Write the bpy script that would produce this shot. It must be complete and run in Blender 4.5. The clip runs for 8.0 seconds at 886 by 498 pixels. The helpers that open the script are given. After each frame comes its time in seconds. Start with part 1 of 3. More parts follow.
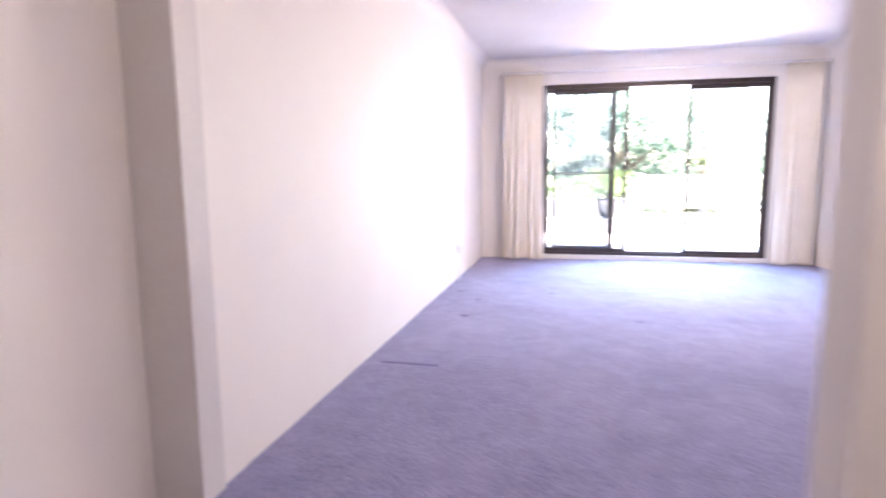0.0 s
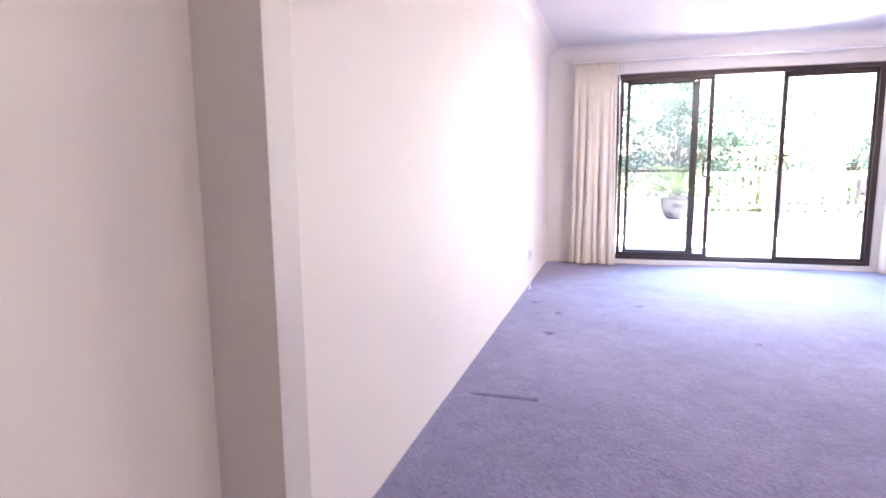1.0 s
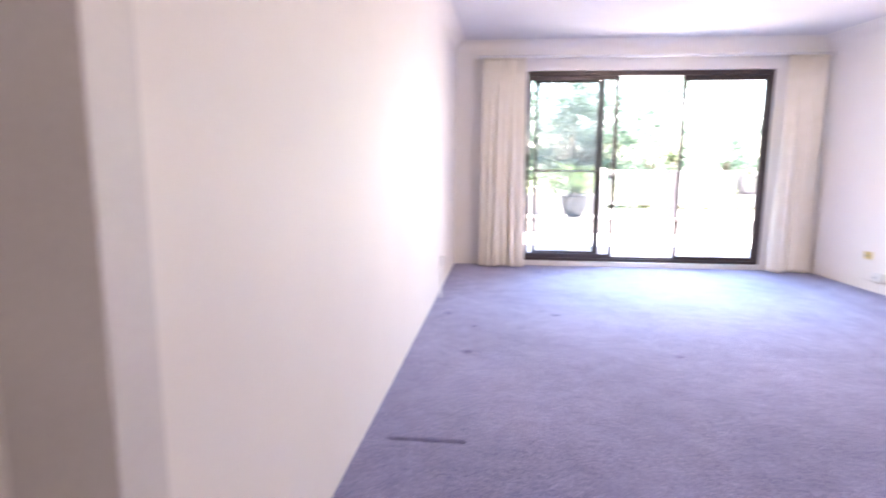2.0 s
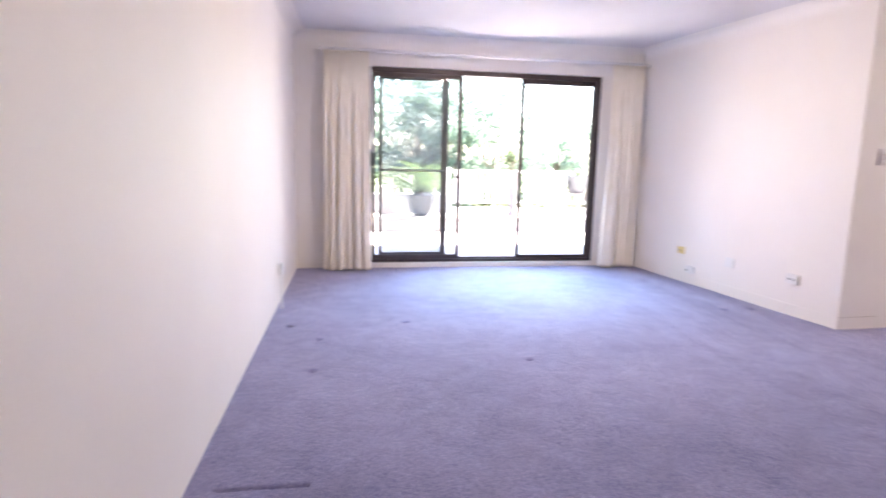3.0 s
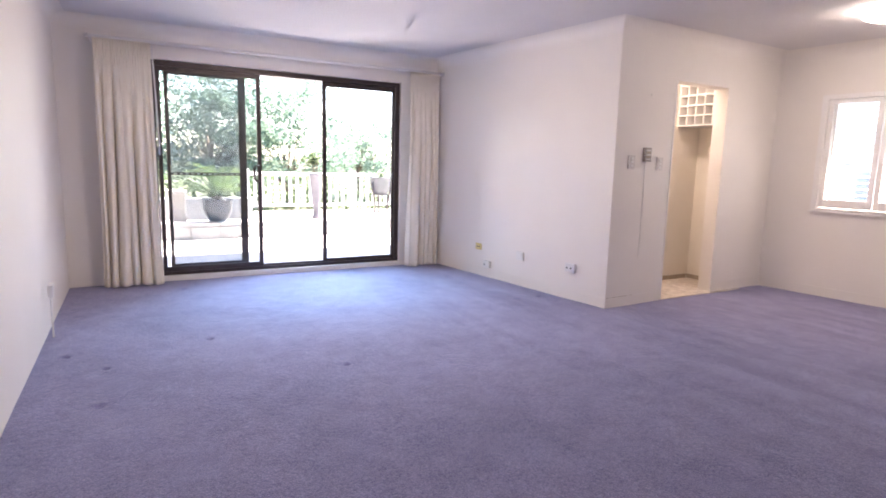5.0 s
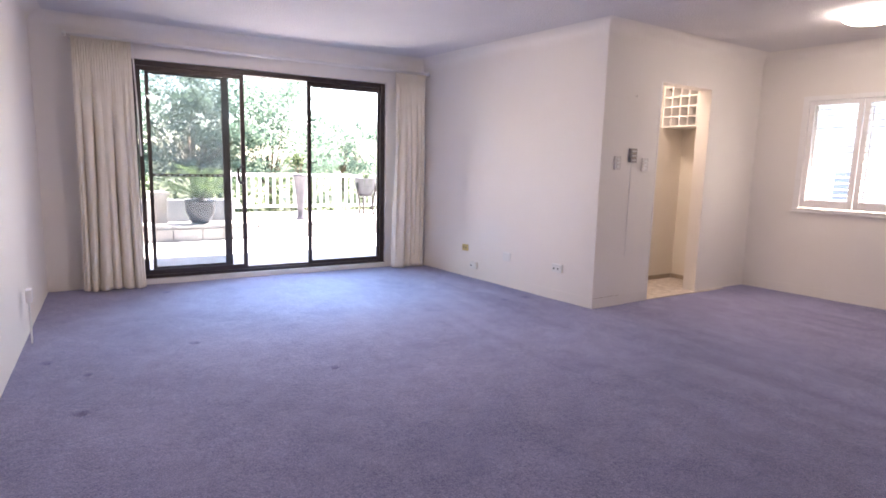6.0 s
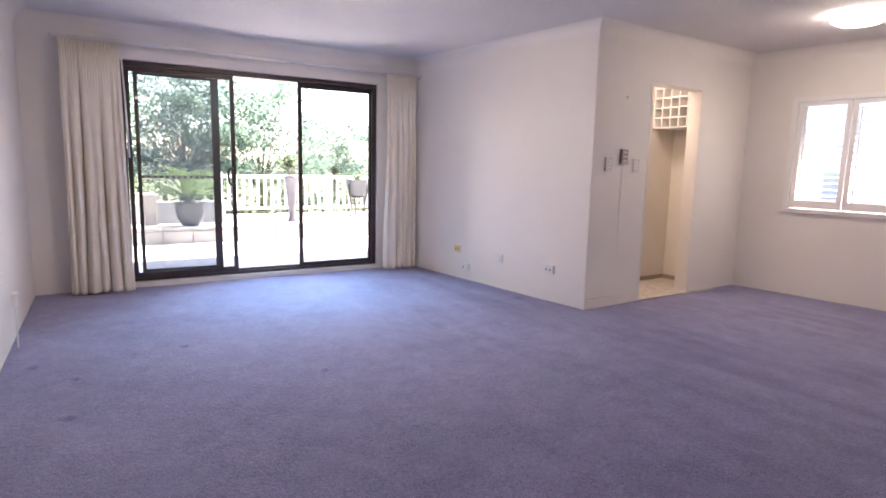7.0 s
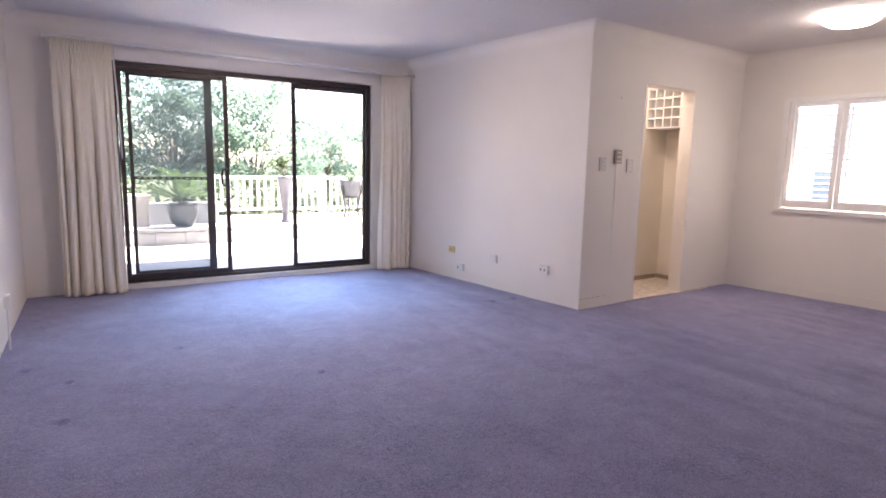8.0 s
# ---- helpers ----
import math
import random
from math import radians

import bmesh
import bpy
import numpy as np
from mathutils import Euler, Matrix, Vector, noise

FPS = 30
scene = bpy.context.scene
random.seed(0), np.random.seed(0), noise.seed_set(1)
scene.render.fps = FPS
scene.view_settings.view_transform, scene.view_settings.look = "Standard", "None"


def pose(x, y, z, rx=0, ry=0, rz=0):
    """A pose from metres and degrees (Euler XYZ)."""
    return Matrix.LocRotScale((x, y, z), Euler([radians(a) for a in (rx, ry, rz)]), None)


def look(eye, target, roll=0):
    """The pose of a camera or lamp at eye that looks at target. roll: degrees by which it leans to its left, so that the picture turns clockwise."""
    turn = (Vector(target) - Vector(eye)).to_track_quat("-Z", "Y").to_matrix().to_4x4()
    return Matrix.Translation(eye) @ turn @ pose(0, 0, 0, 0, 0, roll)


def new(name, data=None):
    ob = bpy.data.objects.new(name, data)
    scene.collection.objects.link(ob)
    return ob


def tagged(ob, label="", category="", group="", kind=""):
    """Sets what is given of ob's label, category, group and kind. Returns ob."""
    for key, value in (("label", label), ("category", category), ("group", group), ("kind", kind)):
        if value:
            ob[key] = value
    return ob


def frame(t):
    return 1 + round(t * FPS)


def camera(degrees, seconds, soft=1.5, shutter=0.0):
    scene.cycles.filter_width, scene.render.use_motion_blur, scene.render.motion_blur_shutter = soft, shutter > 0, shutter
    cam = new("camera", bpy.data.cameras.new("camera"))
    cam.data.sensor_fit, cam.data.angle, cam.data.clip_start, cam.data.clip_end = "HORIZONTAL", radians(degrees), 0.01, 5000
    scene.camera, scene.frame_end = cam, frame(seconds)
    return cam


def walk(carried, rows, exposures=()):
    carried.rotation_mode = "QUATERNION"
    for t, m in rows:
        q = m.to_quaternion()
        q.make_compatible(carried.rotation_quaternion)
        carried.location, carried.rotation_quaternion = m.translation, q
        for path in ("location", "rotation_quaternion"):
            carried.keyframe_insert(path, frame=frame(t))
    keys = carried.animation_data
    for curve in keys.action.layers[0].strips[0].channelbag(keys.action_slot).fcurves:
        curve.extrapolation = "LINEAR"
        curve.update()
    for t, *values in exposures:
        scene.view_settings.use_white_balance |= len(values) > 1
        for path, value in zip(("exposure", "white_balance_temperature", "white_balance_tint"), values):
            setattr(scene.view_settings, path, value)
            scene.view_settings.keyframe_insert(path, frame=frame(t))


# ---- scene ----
cam = camera(75.3, 8.0, soft=1.7, shutter=0.9)
PATH = [
    (0, (1.113, -7.488, 1.133), (0.688, -5.552, 0.863), -0.5),
    (0.5, (0.872, -7.261, 1.133), (0.326, -5.358, 0.86), -0.2),
    (1, (0.668, -7.065, 1.15), (0.132, -5.158, 0.869), -0.6),
    (2.5, (0.489, -6.481, 1.239), (0.583, -4.509, 0.92), 1.2),
    (3, (0.51, -6.378, 1.236), (0.85, -4.432, 0.921), 1.3),
    (3.5, (0.524, -6.37, 1.243), (1.042, -4.463, 0.935), 1.4),
    (4, (0.509, -6.378, 1.254), (1.257, -4.548, 0.949), 1.5),
    (4.5, (0.486, -6.386, 1.26), (1.382, -4.624, 0.96), 1.5),
    (6, (0.457, -6.344, 1.268), (1.475, -4.648, 0.974), 1.4),
    (6.5, (0.459, -6.335, 1.267), (1.491, -4.647, 0.976), 1.4),
    (7, (0.469, -6.333, 1.267), (1.51, -4.65, 0.978), 1.3),
    (7.5, (0.462, -6.335, 1.263), (1.514, -4.658, 0.977), 1.2),
    (8, (0.456, -6.327, 1.268), (1.517, -4.656, 0.981), 1.2),
]

EXPOSURES = [(0.0, 5.40, 6800, 24), (1.2, 5.31, 6800, 24), (2.5, 5.00, 6900, 21), (3.5, 4.71, 6900, 21), (4.7, 4.42, 6950, 21), (6.0, 4.14, 6950, 21), (8.0, 4.02, 6950, 21)]
walk(cam, [(t, look(eye, target, roll)) for t, eye, target, roll in PATH], EXPOSURES)

# ---- daylight ----
SUN_EL, SUN_AZ = 62.0, 82.0          # degrees; azimuth from +y towards +x
world = bpy.data.worlds.new("sky")
scene.world = world
world.use_nodes = True
wn = world.node_tree
sky = wn.nodes.new("ShaderNodeTexSky")
sky.sky_type = "NISHITA"
sky.sun_disc = False
sky.sun_elevation, sky.sun_rotation = radians(SUN_EL), radians(SUN_AZ)
wn.links.new(sky.outputs["Color"], wn.nodes["Background"].inputs["Color"])
wn.nodes["Background"].inputs["Strength"].default_value = 0.10
sun = new("sun", bpy.data.lights.new("sun", "SUN"))
sun.data.energy, sun.data.angle, sun.data.color = 4.4, radians(0.6), (1.0, 0.95, 0.87)
SUN_WAY = Vector((math.sin(radians(SUN_AZ)) * math.cos(radians(SUN_EL)),
                  math.cos(radians(SUN_AZ)) * math.cos(radians(SUN_EL)), math.sin(radians(SUN_EL))))
sun.matrix_world = look(SUN_WAY * 30, (0, 0, 0))
# added fill lamp for the high sky's light, in the head of the open part of the terrace door
door_sky_fill = new("door_sky_fill", bpy.data.lights.new("door_sky_fill", "AREA"))
door_sky_fill.data.shape, door_sky_fill.data.size, door_sky_fill.data.size_y = "RECTANGLE", 1.6, 0.05
door_sky_fill.data.energy, door_sky_fill.data.color, door_sky_fill.data.spread = 3.6, (0.36, 0.78, 1.0), radians(76)
door_sky_fill.matrix_world = look((2.55, 0.185, 2.165), (2.45, -1.45, 0.0))


# ---- materials ----
def mat(name, c1, c2, scale=4.0, rough=0.6, bump=0.0, bscale=80.0, metal=0.0, detail=5.0, rough2=None, spec=0.5, random_amount=0.0):
    """Two colours mixed by a broad noise and a fine one, with a fine relief."""
    m = bpy.data.materials.new(name)
    m.use_nodes = True
    nt = m.node_tree
    b = nt.nodes["Principled BSDF"]
    tc = nt.nodes.new("ShaderNodeTexCoord")
    n1 = nt.nodes.new("ShaderNodeTexNoise")
    n1.inputs["Scale"].default_value, n1.inputs["Detail"].default_value = scale, detail
    n2 = nt.nodes.new("ShaderNodeTexNoise")
    n2.inputs["Scale"].default_value, n2.inputs["Detail"].default_value = bscale, 3.0
    for n in (n1, n2):
        nt.links.new(tc.outputs["Object"], n.inputs["Vector"])
    mixf = nt.nodes.new("ShaderNodeMath")
    mixf.operation = "MULTIPLY_ADD"
    mixf.inputs[1].default_value, mixf.inputs[2].default_value = 0.35, 0.0
    nt.links.new(n2.outputs["Fac"], mixf.inputs[0])
    add = nt.nodes.new("ShaderNodeMath")
    add.operation = "MULTIPLY_ADD"
    add.inputs[1].default_value = 0.65
    nt.links.new(n1.outputs["Fac"], add.inputs[0])
    nt.links.new(mixf.outputs[0], add.inputs[2])
    ramp = nt.nodes.new("ShaderNodeValToRGB")
    ramp.color_ramp.elements[0].position, ramp.color_ramp.elements[1].position = 0.33, 0.67
    ramp.color_ramp.elements[0].color, ramp.color_ramp.elements[1].color = (*c1, 1), (*c2, 1)
    nt.links.new(add.outputs[0], ramp.inputs[0])
    out = ramp.outputs["Color"]
    if random_amount:
        info = nt.nodes.new("ShaderNodeObjectInfo")
        hsv = nt.nodes.new("ShaderNodeHueSaturation")
        mr = nt.nodes.new("ShaderNodeMapRange")
        mr.inputs["To Min"].default_value, mr.inputs["To Max"].default_value = 1 - random_amount, 1 + random_amount
        nt.links.new(info.outputs["Random"], mr.inputs["Value"])
        nt.links.new(mr.outputs["Result"], hsv.inputs["Value"])
        nt.links.new(out, hsv.inputs["Color"])
        out = hsv.outputs["Color"]
    nt.links.new(out, b.inputs["Base Color"])
    b.inputs["Roughness"].default_value, b.inputs["Metallic"].default_value = rough, metal
    b.inputs["Specular IOR Level"].default_value = spec
    if rough2 is not None:
        rr = nt.nodes.new("ShaderNodeMapRange")
        rr.inputs["To Min"].default_value, rr.inputs["To Max"].default_value = rough, rough2
        nt.links.new(n1.outputs["Fac"], rr.inputs["Value"])
        nt.links.new(rr.outputs["Result"], b.inputs["Roughness"])
    if bump:
        bp = nt.nodes.new("ShaderNodeBump")
        bp.inputs["Strength"].default_value, bp.inputs["Distance"].default_value = bump, 0.01
        nt.links.new(n2.outputs["Fac"], bp.inputs["Height"])
        nt.links.new(bp.outputs["Normal"], b.inputs["Normal"])
    return m


M_WALL = mat("wall_paint", (0.815, 0.768, 0.725), (0.86, 0.815, 0.775), 1.3, 0.5, 0.06, 160, rough2=0.62)
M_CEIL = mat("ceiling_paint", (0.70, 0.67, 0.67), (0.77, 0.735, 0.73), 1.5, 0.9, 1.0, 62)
M_TRIM = mat("trim_paint", (0.80, 0.775, 0.75), (0.85, 0.83, 0.81), 6, 0.38, 0.03, 60)
M_SHUT = mat("shutter_paint", (0.84, 0.81, 0.80), (0.88, 0.86, 0.85), 8, 0.35, 0.02, 60)


def carpet_mat():
    """Cut-pile carpet: soft mottling, brushed patches, and a speckle of tufts that also gives the relief."""
    m = bpy.data.materials.new("carpet")
    m.use_nodes = True
    nt = m.node_tree
    b = nt.nodes["Principled BSDF"]
    tc = nt.nodes.new("ShaderNodeTexCoord")
    total = None
    layers = {}
    for scale, detail, weight in ((1.1, 3, 0.16), (7.0, 6, 0.17), (38.0, 4, 0.14), (160.0, 2, 0.53)):
        n = nt.nodes.new("ShaderNodeTexNoise")
        n.inputs["Scale"].default_value, n.inputs["Detail"].default_value = scale, detail
        nt.links.new(tc.outputs["Object"], n.inputs["Vector"])
        layers[scale] = n
        ma = nt.nodes.new("ShaderNodeMath")
        ma.operation = "MULTIPLY_ADD"
        ma.inputs[1].default_value = weight
        ma.inputs[2].default_value = 0.0
        nt.links.new(n.outputs["Fac"], ma.inputs[0])
        if total is not None:
            nt.links.new(total.outputs[0], ma.inputs[2])
        total = ma
    ramp = nt.nodes.new("ShaderNodeValToRGB")
    ramp.color_ramp.elements[0].position, ramp.color_ramp.elements[1].position = 0.385, 0.625
    ramp.color_ramp.elements[0].color, ramp.color_ramp.elements[1].color = (0.138, 0.134, 0.256, 1), (0.358, 0.342, 0.540, 1)
    # long strokes of the vacuum cleaner, where the pile lies over
    stretch = nt.nodes.new("ShaderNodeMapping")
    stretch.inputs["Scale"].default_value = (5.2, 0.55, 1.0)
    stretch.inputs["Rotation"].default_value = (0, 0, radians(-4))
    nt.links.new(tc.outputs["Object"], stretch.inputs["Vector"])
    strokes = nt.nodes.new("ShaderNodeTexNoise")
    strokes.inputs["Scale"].default_value, strokes.inputs["Detail"].default_value = 1.0, 2.5
    nt.links.new(stretch.outputs["Vector"], strokes.inputs["Vector"])
    apart = nt.nodes.new("ShaderNodeSeparateXYZ")
    nt.links.new(tc.outputs["Object"], apart.inputs["Vector"])
    where = nt.nodes.new("ShaderNodeMapRange")
    where.interpolation_type = "SMOOTHSTEP"
    where.inputs["From Min"].default_value, where.inputs["From Max"].default_value = 2.0, 4.0
    where.inputs["To Min"].default_value, where.inputs["To Max"].default_value = 0.03, 0.23
    nt.links.new(apart.outputs["X"], where.inputs["Value"])
    centred = nt.nodes.new("ShaderNodeMath")
    centred.operation = "SUBTRACT"
    centred.inputs[1].default_value = 0.5
    nt.links.new(strokes.outputs["Fac"], centred.inputs[0])
    nap = nt.nodes.new("ShaderNodeMath")
    nap.operation = "MULTIPLY_ADD"
    nt.links.new(centred.outputs[0], nap.inputs[0])
    nt.links.new(where.outputs["Result"], nap.inputs[1])
    nt.links.new(total.outputs[0], nap.inputs[2])
    nt.links.new(nap.outputs[0], ramp.inputs[0])
    nt.links.new(ramp.outputs["Color"], b.inputs["Base Color"])
    b.inputs["Roughness"].default_value = 0.95
    b.inputs["Specular IOR Level"].default_value = 0.15
    b.inputs["Sheen Weight"].default_value = 0.35
    b.inputs["Sheen Roughness"].default_value = 0.35
    last = None
    for scale, distance in ((38.0, 0.007), (160.0, 0.007)):
        bp = nt.nodes.new("ShaderNodeBump")
        bp.inputs["Strength"].default_value, bp.inputs["Distance"].default_value = 0.7, distance
        nt.links.new(layers[scale].outputs["Fac"], bp.inputs["Height"])
        if last is not None:
            nt.links.new(last.outputs["Normal"], bp.inputs["Normal"])
        last = bp
    nt.links.new(last.outputs["Normal"], b.inputs["Normal"])
    return m


M_CARPET = carpet_mat()
M_BRONZE = mat("bronze_aluminium", (0.050, 0.036, 0.036), (0.075, 0.056, 0.056), 14, 0.42, 0.02, 200, metal=0.35)
M_CURTAIN = mat("curtain_linen", (0.85, 0.78, 0.67), (0.90, 0.84, 0.74), 9, 0.9, 0.25, 420, spec=0.2)
M_PLASTIC = mat("white_plastic", (0.78, 0.77, 0.75), (0.83, 0.82, 0.80), 20, 0.32, 0.0)
M_CREAM = mat("yellowed_plastic", (0.66, 0.52, 0.20), (0.74, 0.60, 0.28), 30, 0.4, 0.0)
M_INTERCOM = mat("speckled_bronze", (0.16, 0.13, 0.11), (0.60, 0.55, 0.50), 110, 0.4, 0.2, 300, metal=0.3)
M_SOCKET = mat("socket_dark", (0.02, 0.02, 0.02), (0.04, 0.04, 0.04), 30, 0.5, 0.0)
M_STEEL = mat("brushed_plate", (0.60, 0.56, 0.53), (0.80, 0.76, 0.73), 60, 0.35, 0.1, 300, metal=0.2)
M_KITCHEN = mat("kitchen_cream_paint", (0.79, 0.73, 0.66), (0.84, 0.79, 0.72), 2.0, 0.45, 0.04, 90)
M_TILE = mat("kitchen_vinyl", (0.40, 0.33, 0.29), (0.78, 0.71, 0.65), 14, 0.35, 0.05, 60)
M_KICK = mat("dark_kickboard", (0.33, 0.26, 0.20), (0.44, 0.36, 0.29), 12, 0.5, 0.05, 60)
# darker than the walls: shade of the south face put into the paint
M_SHADED_JAMB = mat("jamb_paint_shaded", (0.64, 0.60, 0.58), (0.70, 0.66, 0.64), 3, 0.45, 0.03, 60)
M_TERRACE = mat("terrace_tile", (0.52, 0.51, 0.51), (0.62, 0.61, 0.60), 5, 0.7, 0.15, 60, random_amount=0.05)
M_GROUT = mat("grout", (0.30, 0.28, 0.26), (0.38, 0.36, 0.34), 20, 0.9, 0.1, 90)
M_BLOCK = mat("ledge_block", (0.37, 0.34, 0.34), (0.47, 0.44, 0.43), 9, 0.8, 0.25, 70, random_amount=0.07)
M_RENDER = mat("rendered_wall", (0.29, 0.29, 0.31), (0.37, 0.37, 0.39), 6, 0.9, 0.3, 70)
M_STONE = mat("pale_stone", (0.48, 0.44, 0.41), (0.60, 0.56, 0.52), 6, 0.85, 0.3, 60)
M_RAIL = mat("white_balustrade", (0.72, 0.70, 0.68), (0.80, 0.78, 0.76), 9, 0.5, 0.05, 60)
M_POT = mat("dark_glazed_pot", (0.016, 0.016, 0.022), (0.035, 0.033, 0.042), 12, 0.18, 0.05, 40)
M_POT2 = mat("brown_glazed_pot", (0.045, 0.045, 0.055), (0.08, 0.08, 0.095), 9, 0.3, 0.05, 40)
M_LIGHT_BLOCK = mat("light_block_dark", (0.09, 0.065, 0.055), (0.15, 0.11, 0.095), 9, 0.85, 0.4, 60)
M_SOIL = mat("soil", (0.03, 0.022, 0.015), (0.06, 0.045, 0.03), 30, 0.95, 0.6, 90)
M_BARK = mat("bark", (0.09, 0.065, 0.045), (0.17, 0.13, 0.10), 8, 0.9, 0.7, 30)
M_GRASS = mat("ground_cover", (0.05, 0.06, 0.03), (0.11, 0.12, 0.06), 1.5, 0.95, 0.5, 30)
M_FACADE = mat("neighbour_render", (0.66, 0.62, 0.62), (0.74, 0.71, 0.70), 1.0, 0.85, 0.2, 30)


def leaf_mat(name, c1, c2, trans=0.35):
    m = bpy.data.materials.new(name)
    m.use_nodes = True
    nt = m.node_tree
    b = nt.nodes["Principled BSDF"]
    geo = nt.nodes.new("ShaderNodeNewGeometry")
    ramp = nt.nodes.new("ShaderNodeValToRGB")
    ramp.color_ramp.elements[0].color, ramp.color_ramp.elements[1].color = (*c1, 1), (*c2, 1)
    nt.links.new(geo.outputs["Random Per Island"], ramp.inputs[0])
    nt.links.new(ramp.outputs["Color"], b.inputs["Base Color"])
    b.inputs["Roughness"].default_value = 0.6
    b.inputs["Specular IOR Level"].default_value = 0.25
    tr = nt.nodes.new("ShaderNodeBsdfTranslucent")
    nt.links.new(ramp.outputs["Color"], tr.inputs["Color"])
    mx = nt.nodes.new("ShaderNodeMixShader")
    mx.inputs[0].default_value = trans
    nt.links.new(b.outputs[0], mx.inputs[1])
    nt.links.new(tr.outputs[0], mx.inputs[2])
    nt.links.new(mx.outputs[0], nt.nodes["Material Output"].inputs["Surface"])
    return m


M_LEAF = leaf_mat("tree_leaf", (0.065, 0.115, 0.09), (0.165, 0.23, 0.175), 0.48)
M_LEAF2 = leaf_mat("hedge_leaf", (0.045, 0.075, 0.04), (0.11, 0.15, 0.075), 0.4)
M_FROND = leaf_mat("cycad_leaf", (0.055, 0.11, 0.045), (0.19, 0.26, 0.085), 0.45)


def glow(name, colour, strength):
    m = bpy.data.materials.new(name)
    m.use_nodes = True
    b = m.node_tree.nodes["Principled BSDF"]
    b.inputs["Base Color"].default_value = (0.85, 0.83, 0.8, 1)
    b.inputs["Roughness"].default_value = 0.25
    b.inputs["Emission Color"].default_value = (*colour, 1)
    b.inputs["Emission Strength"].default_value = strength
    return m


M_LAMP = glow("lit_opal_glass", (1.0, 0.93, 0.83), 2.3)
M_LAMP_LOUNGE = glow("lit_opal_glass_bright", (1.0, 0.90, 0.77), 3.7)
M_FILL_KITCHEN = glow("fill_glass_kitchen", (1.0, 0.87, 0.72), 1.4)
M_FILL_HALL = glow("fill_glass_hall", (1.0, 0.94, 0.87), 1.25)


def glass_mat(name):
    """A thin clear pane: what lies behind it, and a reflection that grows towards grazing."""
    m = bpy.data.materials.new(name)
    m.use_nodes = True
    nt = m.node_tree
    nt.nodes.remove(nt.nodes["Principled BSDF"])
    tr = nt.nodes.new("ShaderNodeBsdfTransparent")
    tr.inputs["Color"].default_value = (0.93, 0.96, 0.96, 1)
    gl = nt.nodes.new("ShaderNodeBsdfGlossy")
    gl.inputs["Roughness"].default_value = 0.01
    fr = nt.nodes.new("ShaderNodeFresnel")
    fr.inputs["IOR"].default_value = 1.45
    mx = nt.nodes.new("ShaderNodeMixShader")
    nt.links.new(fr.outputs[0], mx.inputs[0])
    nt.links.new(tr.outputs[0], mx.inputs[1])
    nt.links.new(gl.outputs[0], mx.inputs[2])
    nt.links.new(mx.outputs[0], nt.nodes["Material Output"].inputs["Surface"])
    return m


M_GLASS = glass_mat("clear_glass")


def mesh_mat(name, cover):
    """Fly-screen weave: fine grey threads, which catch the daylight, with open holes between them."""
    m = bpy.data.materials.new(name)
    m.use_nodes = True
    nt = m.node_tree
    b = nt.nodes["Principled BSDF"]
    b.inputs["Base Color"].default_value = (0.12, 0.15, 0.165, 1)
    b.inputs["Roughness"].default_value = 0.6
    through_light = nt.nodes.new("ShaderNodeBsdfTranslucent")
    through_light.inputs["Color"].default_value = (0.12, 0.15, 0.165, 1)
    threads = nt.nodes.new("ShaderNodeMixShader")
    threads.inputs[0].default_value = 0.5
    nt.links.new(b.outputs[0], threads.inputs[1])
    nt.links.new(through_light.outputs[0], threads.inputs[2])
    tr = nt.nodes.new("ShaderNodeBsdfTransparent")
    mx = nt.nodes.new("ShaderNodeMixShader")
    mx.inputs[0].default_value = cover
    nt.links.new(tr.outputs[0], mx.inputs[1])
    nt.links.new(threads.outputs[0], mx.inputs[2])
    nt.links.new(mx.outputs[0], nt.nodes["Material Output"].inputs["Surface"])
    return m


M_SCREEN = mesh_mat("fly_screen", 0.36)


# ---- building helpers ----
def link(name, bm, material, parent=None, smooth=False):
    me = bpy.data.meshes.new(name)
    bmesh.ops.recalc_face_normals(bm, faces=bm.faces[:])
    bm.to_mesh(me)
    bm.free()
    me.materials.append(material)
    if smooth:
        me.polygons.foreach_set("use_smooth", [True] * len(me.polygons))
    ob = new(name, me)
    if parent is not None:
        ob.parent = parent
    return ob


def part(name, bm, material, parent, label="", smooth=False):
    ob = link(name, bm, material, parent, smooth)
    if label:
        ob["label"] = label
    return ob


def thing(name, x, y, z, turn, label, category, group=""):
    e = new(name)
    e.empty_display_size = 0.1
    e.matrix_basis = pose(x, y, z, 0, 0, turn)
    return tagged(e, label, category, group)


def box(bm, x0, x1, y0, y1, z0, z1, bevel=0.0):
    made = bmesh.ops.create_cube(bm, size=1.0)["verts"]
    bmesh.ops.transform(bm, verts=made, matrix=Matrix.Translation(((x0 + x1) / 2, (y0 + y1) / 2, (z0 + z1) / 2))
                        @ Matrix.Diagonal((x1 - x0, y1 - y0, z1 - z0, 1)))
    if bevel:
        edges = {e for v in made for e in v.link_edges}
        bmesh.ops.bevel(bm, geom=list(edges), offset=bevel, segments=2, affect="EDGES", profile=0.6)
    return bm


def boxed(x0, x1, y0, y1, z0, z1, bevel=0.0):
    return box(bmesh.new(), x0, x1, y0, y1, z0, z1, bevel)


